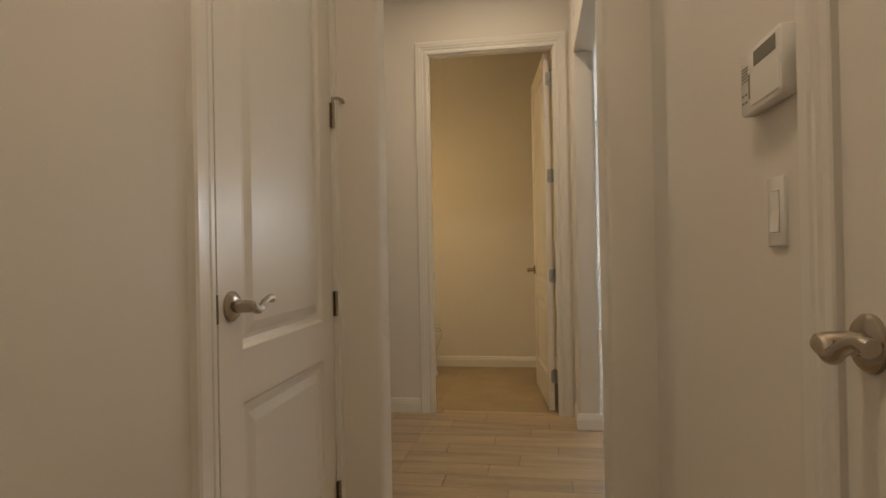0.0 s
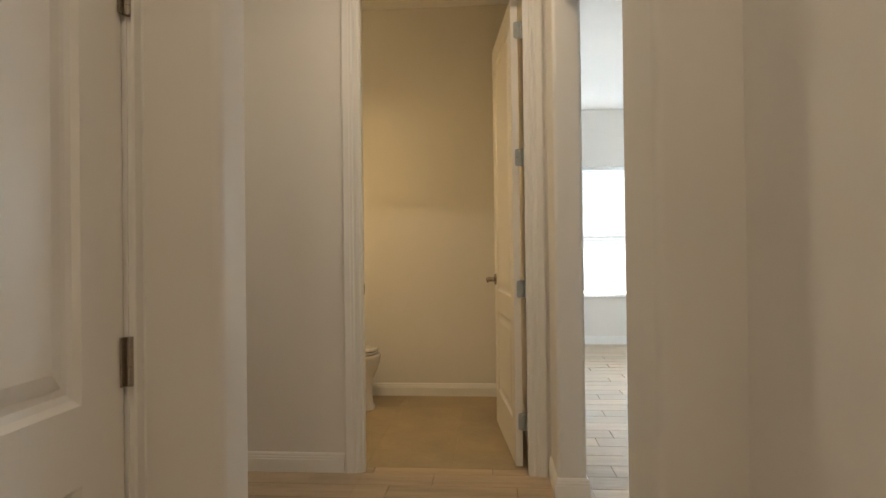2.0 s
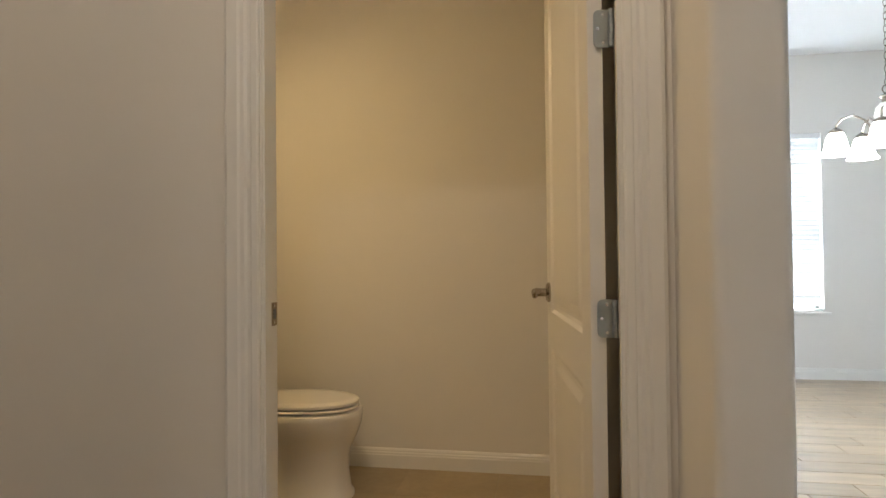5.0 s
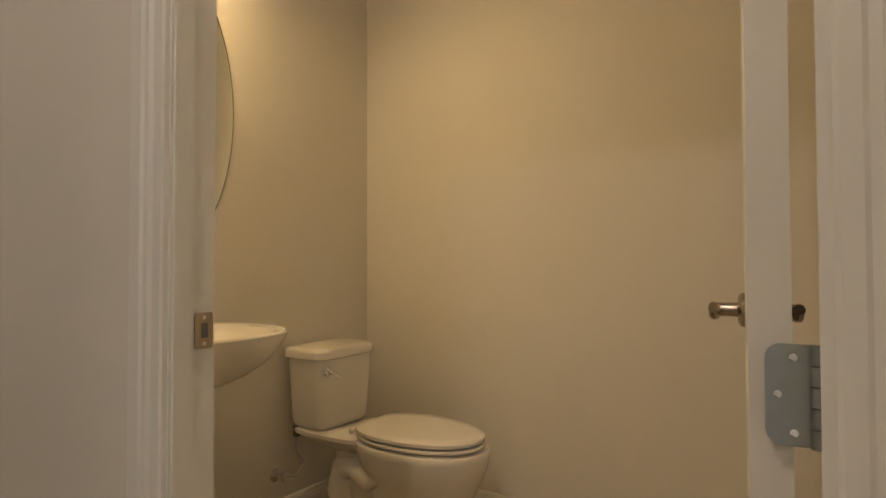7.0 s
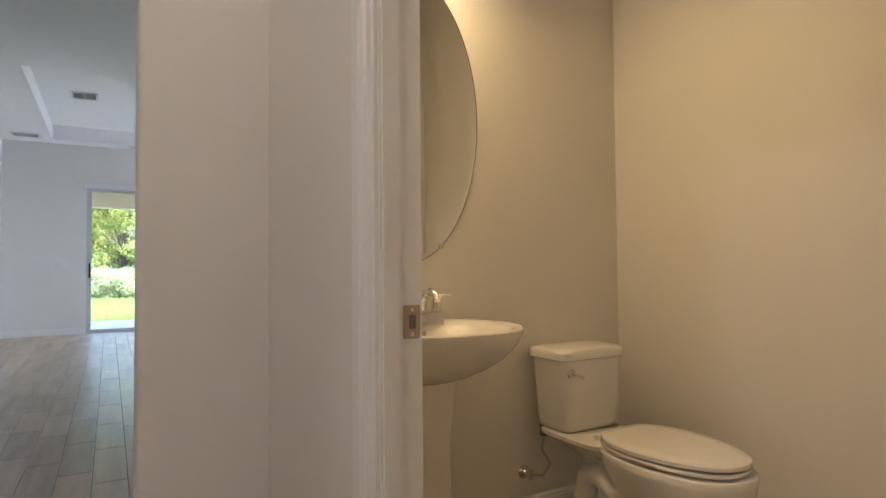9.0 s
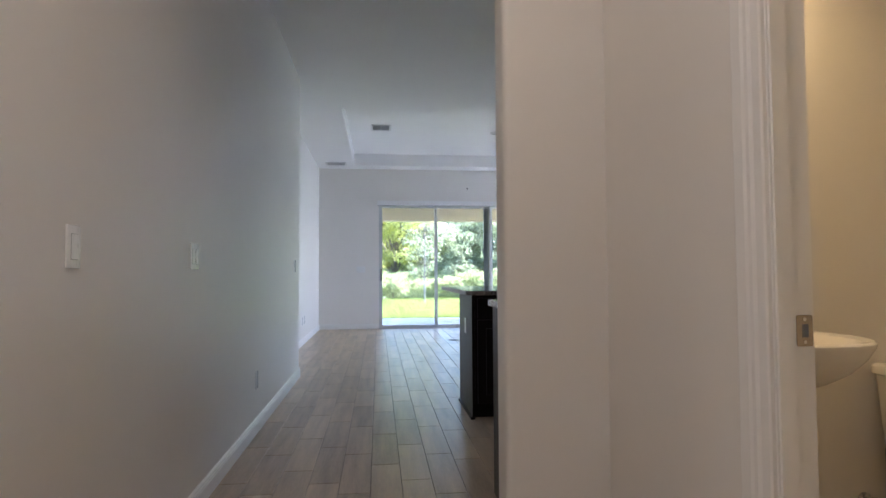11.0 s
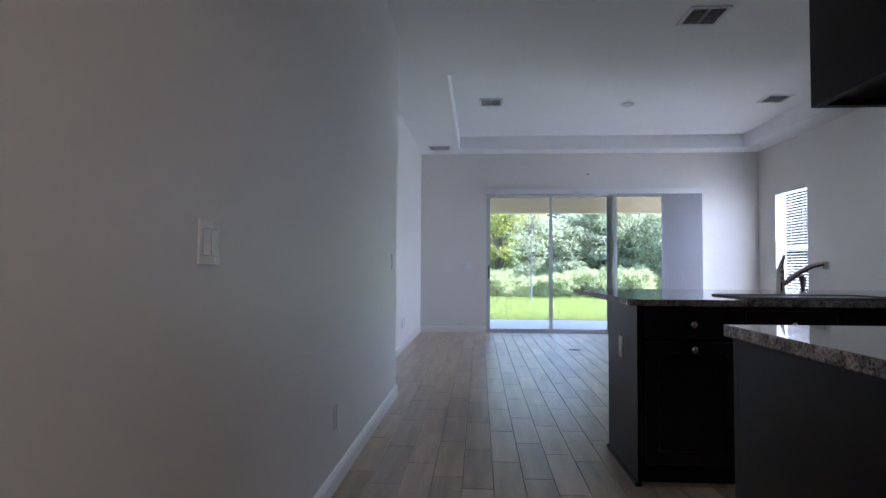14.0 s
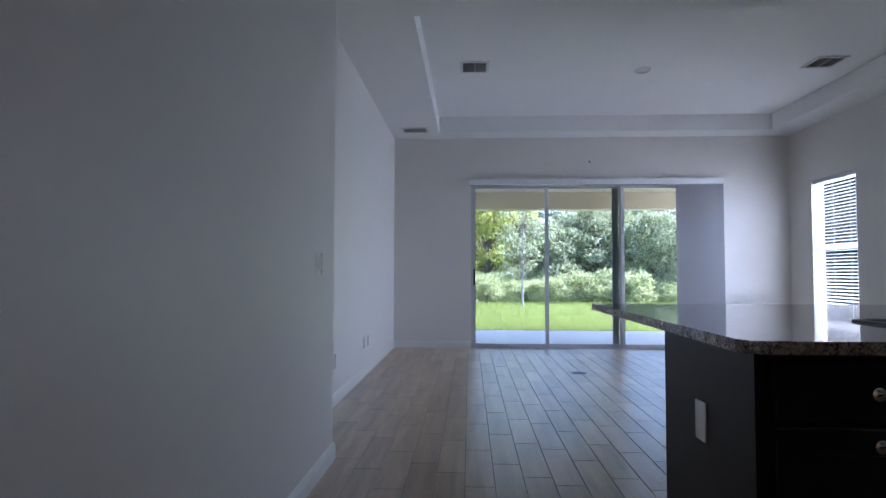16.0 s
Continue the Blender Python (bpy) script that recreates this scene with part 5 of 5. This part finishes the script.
# shrubs along the edge of the lawn
shrub = thing("shrub", "dense pale green shrub at the lawn edge", "shrub", group="lawn edge shrubs")
pts, cs = clumps(75, 170, 1.15, 0.1, 1.05, 0.34, 0.8, 0.3)
bm = bmesh.new()
for c in cs[::3]:
    tube(bm, [(c[0] * 0.2, c[1] * 0.2, -0.05), tuple(c)], [0.02, 0.006], 5)
part("stems", bm, M_BARK, shrub)
cr = new("foliage", leaf_mesh("foliage", pts, 0.042, M_LEAF_D))
cr.parent = shrub
shrub.matrix_basis = pose(-25.6, -3.0, G)
rs = random.Random(3)
for row, x0 in ((0, -25.4), (1, -26.9)):
    for i in range(-5, 13):
        if row == 0 and i == 0:
            continue
        o = copy_thing(shrub, pose(x0 + rs.uniform(-0.35, 0.35), -3.0 + i * 1.35 + row * 0.6 + rs.uniform(-0.3, 0.3), G, 0, 0, rs.uniform(0, 360)))
        k = rs.uniform(0.8, 1.12) * (1.0 if row == 0 else 1.15)
        if i > 6:
            k *= 0.75
        o.scale = (k, k, k * rs.uniform(0.85, 1.1))
# grass in blades
n = 60000
gx = -13.15 - 11.5 * gen.uniform(0, 1, n) ** 1.4
gy = -0.6 + gen.uniform(-1, 1, n) * (3.0 + (-gx - 13) * 0.55) + (-gx - 13) * 0.13
hgt = 0.13 + 0.13 * gen.uniform(0, 1, n)
ang = gen.uniform(0, 2 * math.pi, n)
lean = gen.normal(scale=0.05, size=(n, 2))
wd = 0.008
v = np.zeros((n, 3, 3))
v[:, 0] = np.stack([gx - wd * np.cos(ang), gy - wd * np.sin(ang), np.full(n, G - 0.01)], 1)
v[:, 1] = np.stack([gx + wd * np.cos(ang), gy + wd * np.sin(ang), np.full(n, G - 0.01)], 1)
v[:, 2] = np.stack([gx + lean[:, 0], gy + lean[:, 1], G + hgt], 1)
me = bpy.data.meshes.new("lawn_grass")
me.from_pydata(v.reshape(-1, 3).tolist(), [], np.arange(n * 3).reshape(-1, 3).tolist())
me.materials.append(M_BLADE)
tagged(new("lawn_grass", me), "uneven bright green lawn grass in blades", "grass", kind="stuff")
# lights set in the porch ceiling
for x, y in ((-11.6, -0.2), (-11.6, 2.2), (-12.3, 1.1)):
    pl = thing("porch_light", "unlit white recessed porch light", "ceiling light", group="porch lights")
    part("trim_ring", lathe(bmesh.new(), [(0.055, -0.002), (0.085, -0.006), (0.087, 0.0), (0.05, 0.0)], (x, y, 2.62), 24), M_TRIM, pl, "", True)

# ---- plank tiles ----
def plank_mesh(name, w, d, material, c=0.0018):
    t = 0.006
    v = [(c, c, 0), (w - c, c, 0), (w - c, d - c, 0), (c, d - c, 0), (0, 0, -0.002), (w, 0, -0.002), (w, d, -0.002), (0, d, -0.002), (0, 0, -t), (w, 0, -t), (w, d, -t), (0, d, -t)]
    f = [(0, 1, 2, 3)] + [(a + 4, (a + 1) % 4 + 4, (a + 1) % 4, a) for a in range(4)] + [(a + 8, (a + 1) % 4 + 8, (a + 1) % 4 + 4, a + 4) for a in range(4)]
    me = bpy.data.meshes.new(name)
    me.from_pydata(v, [], f)
    me.materials.append(material)
    return me, v, f


PW, PLEN, GAP = 0.1535, 0.61, 0.0028
whole, PV, PF = plank_mesh("plank", PLEN - GAP, PW - GAP, M_PLANK)
rng = random.Random(4)
AREAS = [(FAR, -1.12, GLEFT, GRIGHT), (-1.12, 0.0, LEFT, 0.0), (0.0, 1.12, -5.0, 0.0), (1.12, DIN_X, -1.6, DIN_Y),
         (0.0, 0.842, 0.0, 0.075)]
count, rest_v, rest_f = 0, [], []
row0 = int(-5.0 / PW) - 1
for j in range(row0, int(DIN_Y / PW) + 2):
    y = j * PW
    off = (j * 0.2033 + rng.choice((0, 0.05, -0.04))) % PLEN
    for i in range(int(FAR / PLEN) - 2, int(DIN_X / PLEN) + 2):
        x = i * PLEN + off
        for ax0, ax1, ay0, ay1 in AREAS:
            x0, x1, y0, y1 = max(x, ax0), min(x + PLEN - GAP, ax1), max(y, ay0), min(y + PW - GAP, ay1)
            if x1 - x0 < 0.006 or y1 - y0 < 0.006:
                continue
            full = x1 - x0 > PLEN - GAP - 1e-4 and y1 - y0 > PW - GAP - 1e-4
            near = (-6.2 < x < 1.1 and -1.6 < y < -0.1) or (-6.2 < x < -4.0 and -0.1 < y < 1.0)
            if full and near and count < 300:
                ob = new("plank", whole)
                ob.location, ob.parent = (x0, y0, 0), floor
                count += 1
            else:
                k = len(rest_v)
                sx, sy = (x1 - x0) / (PLEN - GAP), (y1 - y0) / (PW - GAP)
                rest_v += [(x0 + a * sx, y0 + b * sy, c) for a, b, c in PV]
                rest_f += [tuple(q + k for q in f) for f in PF]
me = bpy.data.meshes.new("plank_field")
me.from_pydata(rest_v, [], rest_f)
me.materials.append(M_PLANKS)
field = tagged(new("plank_field", me), kind="stuff")
field.parent = floor

# larger tiles of the powder room
TS = 0.457
for i in range(5):
    for j in range(4):
        x0, x1, y0, y1 = PL + 0.08 + (i - 1) * TS, PL + 0.08 + i * TS - 0.0006, 0.0755 + (j - 0.4) * TS, 0.0755 + (j + 0.6) * TS - 0.0006
        x0, x1, y0, y1 = max(x0, PL), min(x1, PR), max(y0, 0.0765), min(y1, BACK)
        if x1 - x0 < 0.02 or y1 - y0 < 0.02:
            continue
        me, _, _ = plank_mesh("tile", x1 - x0, y1 - y0, M_BTILE, 0.0006)
        ob = new("tile", me)
        ob.location, ob.parent = (x0, y0, 0), floor
